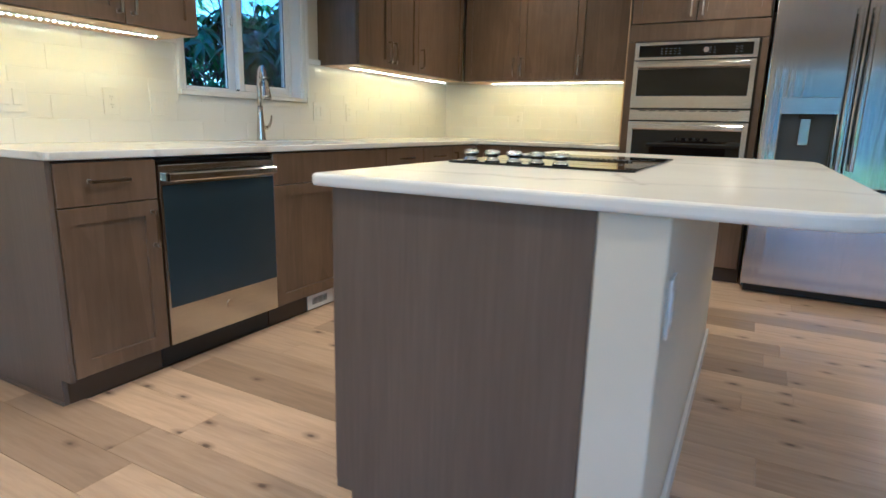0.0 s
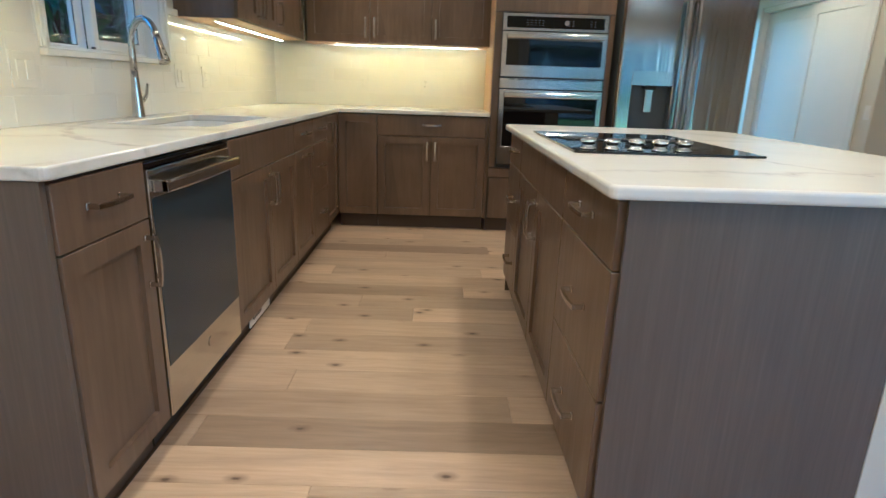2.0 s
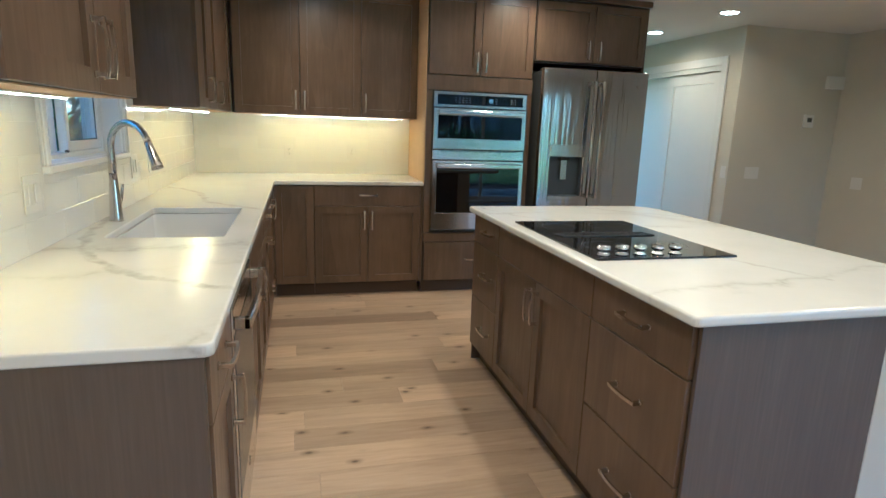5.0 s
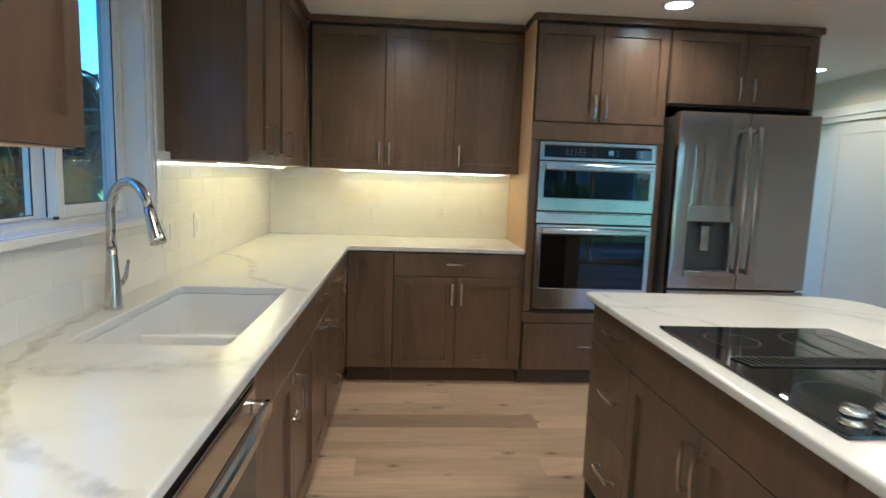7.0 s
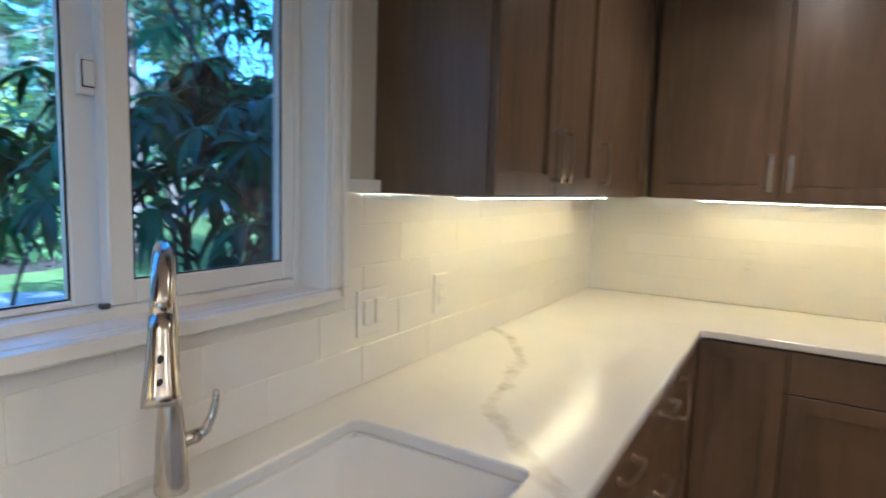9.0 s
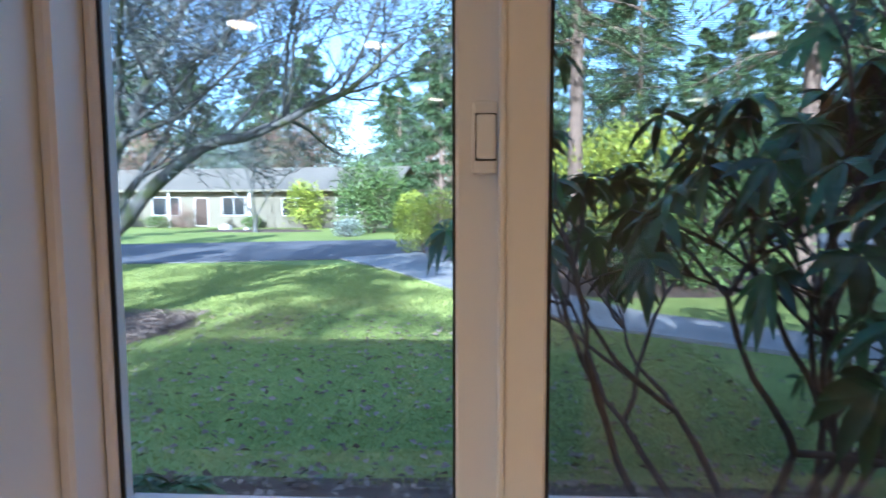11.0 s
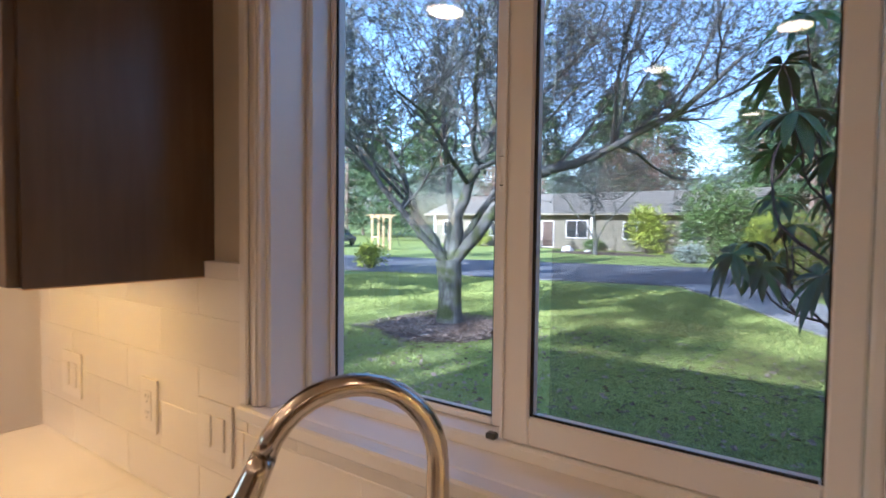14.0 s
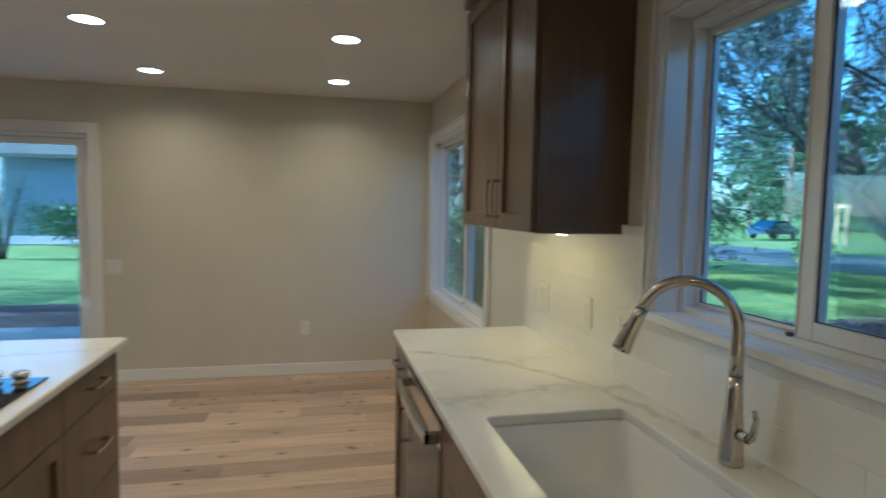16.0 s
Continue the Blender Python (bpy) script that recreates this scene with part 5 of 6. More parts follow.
def strip(name, left, right, z, thick, mat, label, category):
    """A paved strip between two edges of equal point count."""
    bm = bmesh.new()
    a = [bm.verts.new((x, y, ground_z(x, y) + z)) for x, y in left]
    b = [bm.verts.new((x, y, ground_z(x, y) + z)) for x, y in right]
    for i in range(len(a) - 1):
        bm.faces.new((a[i], a[i + 1], b[i + 1], b[i]))
    bmesh.ops.recalc_face_normals(bm, faces=bm.faces)
    if sum(f.normal.z for f in bm.faces) < 0:
        bmesh.ops.reverse_faces(bm, faces=bm.faces)
    ext = bmesh.ops.extrude_face_region(bm, geom=list(bm.faces))
    for v in ext["geom"]:
        if isinstance(v, bmesh.types.BMVert):
            v.co.z -= thick
    bmesh.ops.recalc_face_normals(bm, faces=bm.faces)
    return tagged(part(name, bm, mat), label, category, kind="structure")


strip("road", [(-4.9, -62), (-13.6, -29.5), (-16.7, -17.5), (-19.8, -5.6), (-24, 10), (-34, 48)], [(-13, -66), (-21.6, -36), (-24.5, -24.3), (-29.6, -7.1), (-33, 8), (-44, 45)], 0.035, 0.3, M_ROAD, "grey asphalt street", "road")
strip("pavement", [(-19.6, -7.3), (-16.0, -4.9), (-11.3, -2.3), (-8.6, -0.5), (-6.9, 2.0), (-5.9, 5.0), (-5.5, 9)], [(-23.0, -3.4), (-17.6, -3.2), (-12.6, -1.0), (-9.8, 0.6), (-8.1, 2.8), (-7.2, 5.4), (-6.8, 9)], 0.055, 0.3, M_PAVE, "pale concrete path curving to the street", "path")
bm = bmesh.new()
box(bm, 1.0, -9.0, -0.3, 6.6, -6.6, -0.05, 0.01)
tagged(part("patio", bm, M_PAVE), "pale concrete patio slab", "patio", kind="structure")
strip("driveway", [(0, -30.3), (12, -30.0), (30, -29.0)], [(0, -24.8), (12, -24.6), (30, -24.0)], 0.04, 0.3, M_PAVE, "pale sunlit concrete driveway behind the garden", "driveway")
strip("gravel_bed", [(-1, -11.0), (3, -11.15), (8, -11.1)], [(-1, -9.0), (3, -9.01), (8, -9.0)], 0.05, 0.3, M_MULCH, "strip of grey gravel beside the patio", "gravel")


def blob_patch(name, cx, cy, rx, ry, mat, label, seed, category="mulch bed"):
    r = random.Random(seed)
    bm = bmesh.new()
    n = 40
    rim = []
    c = bm.verts.new((cx, cy, ground_z(cx, cy) + 0.10))
    mid = []
    for k in range(n):
        a = 2 * math.pi * k / n
        w = 1 + 0.08 * math.sin(3 * a + seed) + r.uniform(-0.04, 0.04)
        mid.append(bm.verts.new((cx + rx * 0.6 * w * math.cos(a), cy + ry * 0.6 * w * math.sin(a), ground_z(cx + rx * 0.6 * math.cos(a), cy) + 0.075 + r.uniform(-0.01, 0.01))))
        x, y = cx + rx * w * math.cos(a), cy + ry * w * math.sin(a)
        rim.append(bm.verts.new((x, y, ground_z(x, y) - 0.05)))
    for k in range(n):
        bm.faces.new((c, mid[k], mid[(k + 1) % n]))
        bm.faces.new((mid[k], rim[k], rim[(k + 1) % n], mid[(k + 1) % n]))
    return tagged(part(name, bm, mat, smooth=True), label, category, kind="structure")


blob_patch("mulch_ring", -8.2, -8.45, 1.7, 1.75, M_MULCH, "round bed of bark mulch under the bare tree", 1)
blob_patch("mulch_bed", -1.9, -2.2, 2.1, 9.0, M_MULCH, "leaf-strewn planting bed along the house", 2)
blob_patch("mulch_bed", -15.5, 1.8, 4.5, 5.5, M_MULCH, "shady bed of bark mulch under the pines", 3)
blob_patch("mulch_bed", -39.0, -17.5, 2.0, 5.0, M_MULCH, "bark mulch bed by the opposite house", 4)


def leaf_mesh(pts, dirs, size, mat, name, seed, aspect=0.4, fold=0.25, jitter=0.35):
    """Folded leaves, one quad pair each, at the points, lying along the directions."""
    r = np.random.RandomState(seed)
    pts, dirs = np.asarray(pts, float), np.asarray(dirs, float)
    n = len(pts)
    dirs = dirs + r.normal(0, jitter, (n, 3))
    dirs /= np.linalg.norm(dirs, axis=1, keepdims=True) + 1e-9
    up = r.normal(0, 0.45, (n, 3)) + np.array([0, 0, 1.0])
    side = np.cross(dirs, up)
    side /= np.linalg.norm(side, axis=1, keepdims=True) + 1e-9
    nor = np.cross(side, dirs)
    L = (size * r.uniform(0.65, 1.25, n))[:, None]
    w = L * aspect * 0.5
    v = np.stack([pts, pts + dirs * L * 0.45 + side * w + nor * w * fold, pts + dirs * L - nor * L * 0.08, pts + dirs * L * 0.45 - side * w + nor * w * fold, ], 1).reshape(-1, 3)
    base = np.arange(n) * 4
    f = np.concatenate([np.stack([base, base + 1, base + 2], 1), np.stack([base, base + 2, base + 3], 1)])
    me = bpy.data.meshes.new(name)
    me.vertices.add(len(v))
    me.vertices.foreach_set("co", v.ravel())
    me.loops.add(f.size)
    me.loops.foreach_set("vertex_index", f.ravel())
    me.polygons.add(len(f))
    me.polygons.foreach_set("loop_start", np.arange(len(f)) * 3)
    me.update(calc_edges=True)
    me.materials.append(mat)
    return me


class Tubes:
    """Collects many tapered limbs in one mesh."""

    def __init__(self):
        self.v, self.f = [], []

    def add(self, pts, radii, seg):
        start = len(self.v)
        n = len(pts)
        for i, p in enumerate(pts):
            d = (pts[min(i + 1, n - 1)] - pts[max(i - 1, 0)])
            d = d.normalized() if d.length > 1e-6 else Vector((0, 0, 1))
            a = d.cross(Vector((0.31, 0.17, 0.93)))
            a = a.normalized() if a.length > 1e-3 else Vector((1, 0, 0))
            b = d.cross(a)
            for k in range(seg):
                t = 2 * math.pi * k / seg
                self.v.append(p + (a * math.cos(t) + b * math.sin(t)) * radii[i])
        for i in range(n - 1):
            for k in range(seg):
                q = start + i * seg
                self.f.append((q + k, q + (k + 1) % seg, q + seg + (k + 1) % seg, q + seg + k))

    def mesh(self, name, mat):
        me = bpy.data.meshes.new(name)
        me.from_pydata(self.v, [], self.f)
        me.materials.append(mat)
        me.shade_smooth()
        return me


def limb_points(start, direction, length, steps, r, bend, rise):
    pts, d = [Vector(start)], Vector(direction).normalized()
    for _ in range(steps):
        d = (d + Vector((r.uniform(-bend, bend), r.uniform(-bend, bend), r.uniform(-bend, bend) + rise))).normalized()
        pts.append(pts[-1] + d * (length / steps))
    return pts


def branch_out(tubes, fine, pts, r0, r1, level, r, top_level, tips):
    n = len(pts)
    rad = [r0 + (r1 - r0) * i / (n - 1) for i in range(n)]
    (tubes if level < 2 else fine).add(pts, rad, 8 if level == 0 else (5 if level == 1 else 3))
    if level >= top_level:
        tips.extend(pts[1:])
        return
    kids = {0: 12, 1: 9, 2: 7, 3: 3}[level]
    length = sum((b - a).length for a, b in zip(pts, pts[1:]))
    for _ in range(kids):
        u = r.uniform(0.3, 1.0) * (n - 1)
        i = min(int(u), n - 2)
        p = pts[i].lerp(pts[i + 1], u - i)
        d = (pts[i + 1] - pts[i]).normalized()
        side = Vector((r.gauss(0, 1), r.gauss(0, 1), r.gauss(0.25, 0.8)))
        d = (d * 0.9 + side.normalized() * 0.95).normalized()
        rr = rad[i] * r.uniform(0.38, 0.6)
        ll = length * r.uniform(0.35, 0.62)
        branch_out(tubes, fine, limb_points(p, d, ll, 5 if level == 0 else 4, r, 0.22, 0.07), max(rr, 0.006), max(rr * 0.35, 0.004), level + 1, r, top_level, tips)


def bare_tree(name, base, limbs, trunk_top, r_trunk, label, seed, top_level=3, lichen=2500, tag="tree"):
    r = random.Random(seed)
    t = thing(name, pose(*base), label, tag)
    tubes, fine, tips = Tubes(), Tubes(), []
    b = Vector((0, 0, -0.1))
    top = Vector(trunk_top)
    pts = [b.lerp(top, u) + Vector((r.uniform(-1, 1), r.uniform(-1, 1), 0)) * 0.02 * r_trunk / 0.2 for u in (0, 0.12, 0.35, 0.6, 0.85, 1.0)]
    tubes.add(pts, [r_trunk * k for k in (1.55, 1.18, 1.0, 0.97, 1.05, 1.1)], 14)
    for way, length, rad in limbs:
        way = [Vector(w) for w in way]
        p = [top - Vector((0, 0, 0.12))] + way
        dense = []
        for q0, q1 in zip(p, p[1:]):
            for s in range(3):
                dense.append(q0.lerp(q1, s / 3) + Vector((r.uniform(-1, 1), r.uniform(-1, 1), r.uniform(-1, 1))) * 0.035)
        dense.append(p[-1])
        dense += limb_points(p[-1], p[-1] - p[-2], length, 5, r, 0.2, 0.05)[1:]
        branch_out(tubes, fine, dense, rad, rad * 0.22, 0, r, top_level, tips)
    ob = new("trunk", tubes.mesh("trunk", M_BARK))
    ob.parent = t
    ob = new("crown", fine.mesh("crown", M_TWIGS))
    ob.parent = t
    if lichen and tips:
        sel = [tips[r.randrange(len(tips))] for _ in range(lichen)]
        me = leaf_mesh([tuple(p) for p in sel], [(r.gauss(0, 1), r.gauss(0, 1), -0.6) for _ in sel], 0.085, M_LICHEN, "lichen", seed, 0.35)
        new("lichen", me).parent = t
    return t


bare_tree("bare_tree", (-8.4, -8.6, GZ),
          [([(0.1, -0.55, 1.9), (-0.2, -1.1, 2.45), (-0.5, -1.9, 3.4)], 2.4, 0.115), ([(-0.3, -0.22, 2.2), (-0.5, -0.5, 3.5)], 2.6, 0.095),
           ([(0.2, 0.35, 2.2), (0.3, 0.82, 3.1), (0.0, 1.25, 4.3)], 2.4, 0.13), ([(-0.1, 0.8, 2.1), (-0.4, 1.7, 2.95), (-0.7, 2.55, 3.2), (-1.0, 3.7, 3.8)], 1.5, 0.135),
           ([(-0.9, 0.1, 2.2), (-1.8, 0.3, 3.3)], 2.2, 0.09), ([(0.9, -0.3, 2.1), (1.4, -0.8, 3.0)], 1.8, 0.08)],
          (0.0, 0.0, 1.3), 0.235, "old bare spreading tree with mossy grey bark on the lawn", 5, 4, 36000)
bare_tree("bare_tree", (-37.4, -17.3, GZ + 0.05),
          [([(0, -0.8, 2.0), (0, -1.8, 3.2)], 2.2, 0.07), ([(0, 0.7, 2.0), (0, 1.9, 3.4)], 2.4, 0.07), ([(0.5, 0.1, 2.4), (0.6, 0.2, 3.8)], 2.0, 0.07), ([(-0.4, -0.2, 2.3), (-0.5, -0.6, 3.8)], 2.0, 0.07)],
          (0.0, 0.1, 1.1), 0.16, "small bare tree in front of the opposite house", 8, 2, 0)


def conifer(name, x, y, h, spread, seed, n, leaf, label="tall dark green conifer", low=0.12, trunk=None, mat=None, droop=0.35, z=None):
    r = np.random.RandomState(seed)
    z0 = ground_z(x, y) if z is None else z
    t = thing(name, pose(x, y, z0), label, "tree", "conifers")
    tubes = Tubes()
    rt = trunk or h * 0.014
    tubes.add([Vector((0, 0, -0.2)), Vector((0, 0, h * 0.4)), Vector((0, 0, h * 0.97))], [rt, rt * 0.75, rt * 0.1], 9)
    nb = int(34 + h * 2)
    pts, dirs = [], []
    per = n // nb
    for k in range(nb):
        f = low + (1 - low) * (k + r.uniform(0, 1)) / nb
        a = r.uniform(0, 2 * math.pi)
        L = spread * (1 - f) ** 0.75 * r.uniform(0.55, 1.15) + 0.15
        hz = h * f
        tip = np.array([math.cos(a) * L, math.sin(a) * L, hz + L * 0.12 - droop * L])
        root = np.array([0, 0, hz])
        if L > 0.7:
            tubes.add([Vector(root), Vector((root + tip) / 2 + np.array([0, 0, 0.08 * L])), Vector(tip)], [rt * 0.16 + 0.01, rt * 0.09 + 0.008, 0.006], 4)
        u = r.uniform(0.12, 1.0, per) ** 0.7
        p = root + (tip - root) * u[:, None]
        p[:, 2] += 0.08 * L * np.sin(u * math.pi)
        w = 0.22 * L * (0.35 + u * 0.65) + 0.05
        p += np.clip(r.normal(0, 1, (per, 3)), -1.5, 1.5) * np.stack([w, w, w * 0.35], 1)
        pts.append(p)
        d = np.tile((tip - root) / (np.linalg.norm(tip - root) + 1e-6), (per, 1)) + r.normal(0, 0.55, (per, 3)) + np.array([0, 0, -droop])
        dirs.append(d)
    new("trunk", tubes.mesh("trunk", M_PINEBARK)).parent = t
    me = leaf_mesh(np.concatenate(pts), np.concatenate(dirs), leaf, mat or M_CONIFER, "crown", seed, 0.22)
    new("crown", me).parent = t
    return t


rt = random.Random(21)
belt = [(-64 + rt.uniform(-6, 6), -80 + 4.7 * k + rt.uniform(-2, 2)) for k in range(26)]
for k, (x, y) in enumerate(belt):
    conifer("conifer", x, y, rt.uniform(15, 25), rt.uniform(6.5, 9.5), 100 + k, 12000, 0.6, "tall conifer in the woods behind the opposite house")
for k, (x, y, h) in enumerate(((-48, -46, 15), (-50, -9, 13), (-36.5, -4.6, 11.5), (-41, 2, 14), (-30, 6, 16), (-22, 12, 15))):
    conifer("conifer", x, y, h, h * 0.26, 200 + k, 9000, 0.42, "dark green conifer near the street")
conifer("pine", -14.6, -1.35, 15, 4.6, 301, 12000, 0.26, "tall pine with a bare pinkish trunk beside the path", 0.42, 0.24, None, 0.45)
conifer("pine", -16.2, 0.4, 16, 4.4, 302, 9000, 0.26, "tall pine with a bare pinkish trunk beside the path", 0.40, 0.24, None, 0.45)
conifer("pine", -12.0, 4.5, 14, 4.0, 303, 9000, 0.28, "tall pine beside the path", 0.35, 0.22, None, 0.45)
# the last six, east of the house, are unseen, added to shade the lawn
for k, (x, y, h) in enumerate(((-9.5, -17.5, 11), (-5.0, -20.0, 13), (-14.5, -25.0, 14), (-2.5, -15.0, 9), (4.0, -44, 15), (-3, -40, 14), (14, -46, 16), (22, -40, 15), (21, -8, 18), (22, -12.5, 19), (20, -3, 18), (23, 2, 19), (28, -5.5, 21), (29, -10.5, 21))):
    conifer("conifer", x, y, h, h * 0.27, 400 + k, 8000, 0.36, "dense conifer round the garden, the eastern ones unseen and added for shade")


def shrub(name, x, y, rx, ry, h, mat, leaf, n, seed, label, aspect=0.5, z=None, stems=True, jag=0.22):
    r = np.random.RandomState(seed)
    t = thing(name, pose(x, y, ground_z(x, y) if z is None else z), label, "shrub", "shrubs")
    lumps = 9
    cs = np.stack([r.uniform(-0.55, 0.55, lumps) * rx, r.uniform(-0.55, 0.55, lumps) * ry, r.uniform(0.35, 0.72, lumps) * h], 1)
    pick = r.randint(0, lumps, n)
    d = r.normal(0, 1, (n, 3))
    d /= np.linalg.norm(d, axis=1, keepdims=True)
    rad = np.array([rx * 0.5, ry * 0.5, h * 0.34]) * (r.uniform(0.55, 1.0, n) ** 0.4 * (1 + r.normal(0, jag, n)))[:, None]
    p = cs[pick] + d * rad
    p[:, 2] = np.maximum(p[:, 2], 0.03)
    new("foliage", leaf_mesh(p, d + np.array([0, 0, 0.3]), leaf, mat, "foliage", seed, aspect)).parent = t
    if stems:
        tb = Tubes()
        rr = random.Random(seed)
        for k in range(10):
            c = cs[k % lumps]
            tb.add([Vector((c[0] * 0.15, c[1] * 0.15, -0.05)), Vector((c[0] * 0.5, c[1] * 0.5, c[2] * 0.6)), Vector(c) + Vector((0, 0, h * 0.15))], [0.03, 0.02, 0.008], 5)
        new("stems", tb.mesh("stems", M_TWIG)).parent = t
    return t


shrub("hedge", -21.6, -4.3, 1.1, 1.3, 2.5, M_YELLOW, 0.10, 9000, 11, "clipped yellow-green hedge by the path", jag=0.06)
shrub("bare_shrub", -19.5, -2.2, 1.6, 1.9, 3.2, M_RUST, 0.16, 5000, 12, "bare rusty-brown twiggy shrub", 0.12)
shrub("shrub", -43.5, -25.4, 1.2, 1.4, 1.9, M_RUST, 0.16, 2600, 13, "rusty-brown bare shrub by the front door", 0.12)
shrub("shrub", -41.5, -15.0, 1.5, 1.6, 3.4, M_YELLOW, 0.22, 2600, 14, "tall yellow-green shrub by the opposite house")
shrub("shrub", -36.4, -9.2, 2.4, 2.6, 4.6, M_SHRUB, 0.22, 7000, 15, "large dark green shrub")
shrub("shrub", -32.5, -9.9, 0.8, 0.9, 1.0, M_LICHEN, 0.14, 1800, 16, "small grey-green round shrub")
shrub("shrub", -43.5, -31.0, 1.1, 1.3, 1.7, M_YELLOW, 0.18, 1600, 17, "yellow-green shrub by the opposite house")
shrub("shrub", -43.8, -27.6, 0.9, 1.0, 0.9, M_SHRUB, 0.14, 1200, 18, "low round green shrub")
shrub("shrub", -43.0, -19.6, 0.9, 1.0, 0.9, M_SHRUB, 0.14, 1200, 19, "low round green shrub")
shrub("shrub", -17.6, -19.6, 0.7, 0.7, 1.1, M_YELLOW, 0.14, 1500, 20, "small yellow-green shrub at the street edge")
shrub("shrub", -16.5, 1.8, 2.6, 2.2, 4.4, M_YELLOW, 0.16, 7000, 22, "tall sunlit yellow-green shrub behind the pines")
shrub("shrub", -13.0, 2.6, 2.0, 2.2, 2.6, M_SHRUB, 0.14, 7000, 23, "dense green shrub beside the path")
shrub("shrub", -6.2, 4.6, 1.8, 1.6, 2.8, M_SHRUB, 0.12, 9000, 28, "dense dark green shrub near the path")
shrub("shrub", -9.5, 7.0, 2.0, 2.4, 3.2, M_SHRUB, 0.14, 7000, 24, "dense green shrub beside the path")
shrub("bare_shrub", 9.5, -19.2, 1.3, 1.3, 2.9, M_LICHEN, 0.10, 5000, 25, "pale twiggy shrub in the back garden", 0.15)
shrub("shrub", 9.0, -24.5, 2.2, 1.6, 1.4, M_SHRUB, 0.16, 3500, 26, "low green shrub in the back garden")
shrub("shrub", -2.0, -9.6, 1.3, 1.5, 2.6, M_SHRUB, 0.11, 9000, 27, "green shrub outside the dining window")


def rhododendron(name, base, seeds, label):
    """Bare crooked stems that end in rosettes of long leathery leaves."""
    t = thing(name, pose(*base), label, "shrub", "rhododendrons")
    tb = Tubes()
    r = random.Random(seeds[0])
    tips = []

    def grow(p, d, length, rad, level):
        pts = limb_points(p, d, length, 5, r, 0.28, 0.10)
        for q in pts:
            q.x = min(q.x, -0.5 - base[0])
        tb.add(pts, [rad + (rad * 0.6 - rad) * i / 5 for i in range(6)], 6)
        if level == 0:
            tips.append((pts[-1], (pts[-1] - pts[-2]).normalized()))
            return
        for _ in range(r.choice((2, 3, 3))):
            dd = ((pts[-1] - pts[-2]).normalized() + Vector((r.gauss(0, 0.6), r.gauss(0, 0.6), r.gauss(0.1, 0.4)))).normalized()
            grow(pts[-1], dd, length * r.uniform(0.55, 0.85), rad * 0.62, level - 1)
    for _ in range(seeds[1]):
        a = r.uniform(0, 6.28)
        grow(Vector((r.uniform(-0.15, 0.15), r.uniform(-0.15, 0.15), -0.05)), Vector((math.cos(a) * 0.55, math.sin(a) * 0.55, 0.9)), seeds[2], 0.028, 3)
    new("stems", tb.mesh("stems", M_TWIG)).parent = t
    vs, fs = [], []
    for p, d in tips:
        side = d.cross(Vector((0.2, 0.5, 0.8))).normalized()
        up = side.cross(d).normalized()
        n = r.randint(7, 11)
        for k in range(n):
            a = 2 * math.pi * k / n + r.uniform(-0.3, 0.3)
            out = (side * math.cos(a) + up * math.sin(a))
            ld = (out * 1.0 + d * r.uniform(0.0, 0.5) + Vector((0, 0, r.uniform(-0.55, -0.1)))).normalized()
            L, w = r.uniform(0.13, 0.20), r.uniform(0.020, 0.030)
            wd = ld.cross(d if abs(ld.dot(d)) < 0.95 else Vector((0, 0, 1))).normalized()
            nn = wd.cross(ld).normalized()
            q = len(vs)
            for u, ww, drop in ((0.03, 0.12, 0), (0.3, 0.85, -0.01), (0.6, 1.0, -0.03), (0.85, 0.6, -0.06), (1.0, 0.04, -0.09)):
                c = p + ld * L * u + Vector((0, 0, drop * L / 0.15))
                vs.extend([c - wd * w * ww + nn * w * 0.35 * ww, c, c + wd * w * ww + nn * w * 0.35 * ww])
            for i in range(4):
                for j in range(2):
                    o = q + i * 3 + j
                    fs.append((o, o + 3, o + 4, o + 1))
    me = bpy.data.meshes.new("leaves")
    me.from_pydata(vs, [], fs)
    me.materials.append(M_RHODO)
    me.shade_smooth()
    new("leaves", me).parent = t


rhododendron("rhododendron", (-2.25, -1.25, -0.45), (3, 9, 1.08), "tall rhododendron with long dark leathery leaves beside the window")
rhododendron("rhododendron", (-2.6, 0.3, -0.45), (4, 9, 1.12), "tall rhododendron with long dark leathery leaves near the wall")
rhododendron("rhododendron", (-3.3, 1.5, -0.45), (6, 8, 1.15), "tall rhododendron with long dark leathery leaves by the path")
rhododendron("rhododendron", (-1.6, 1.0, -0.45), (7, 8, 1.12), "tall rhododendron with long dark leathery leaves near the wall")
rhododendron("rhododendron", (-2.6, -4.3, -0.45), (9, 2, 0.16), "low rhododendron seedling with pale leaves")


def scatter(name, n, area, size, mat, label, seed, lift=0.0, aspect=0.6, upright=0.0, category="leaves", clump=None):
    r = np.random.RandomState(seed)
    x = r.uniform(area[0], area[1], n)
    y = r.uniform(area[2], area[3], n)
    z = np.array([ground_z(a, b) for a, b in zip(x, y)]) + lift
    d = r.normal(0, 1, (n, 3))
    d[:, 2] = np.abs(d[:, 2]) * 0.15 + upright
    me = leaf_mesh(np.stack([x, y, z], 1), d, size, mat, name, seed, aspect, 0.4, 0.1)
    tagged(new(name, me), label, category, kind="stuff")


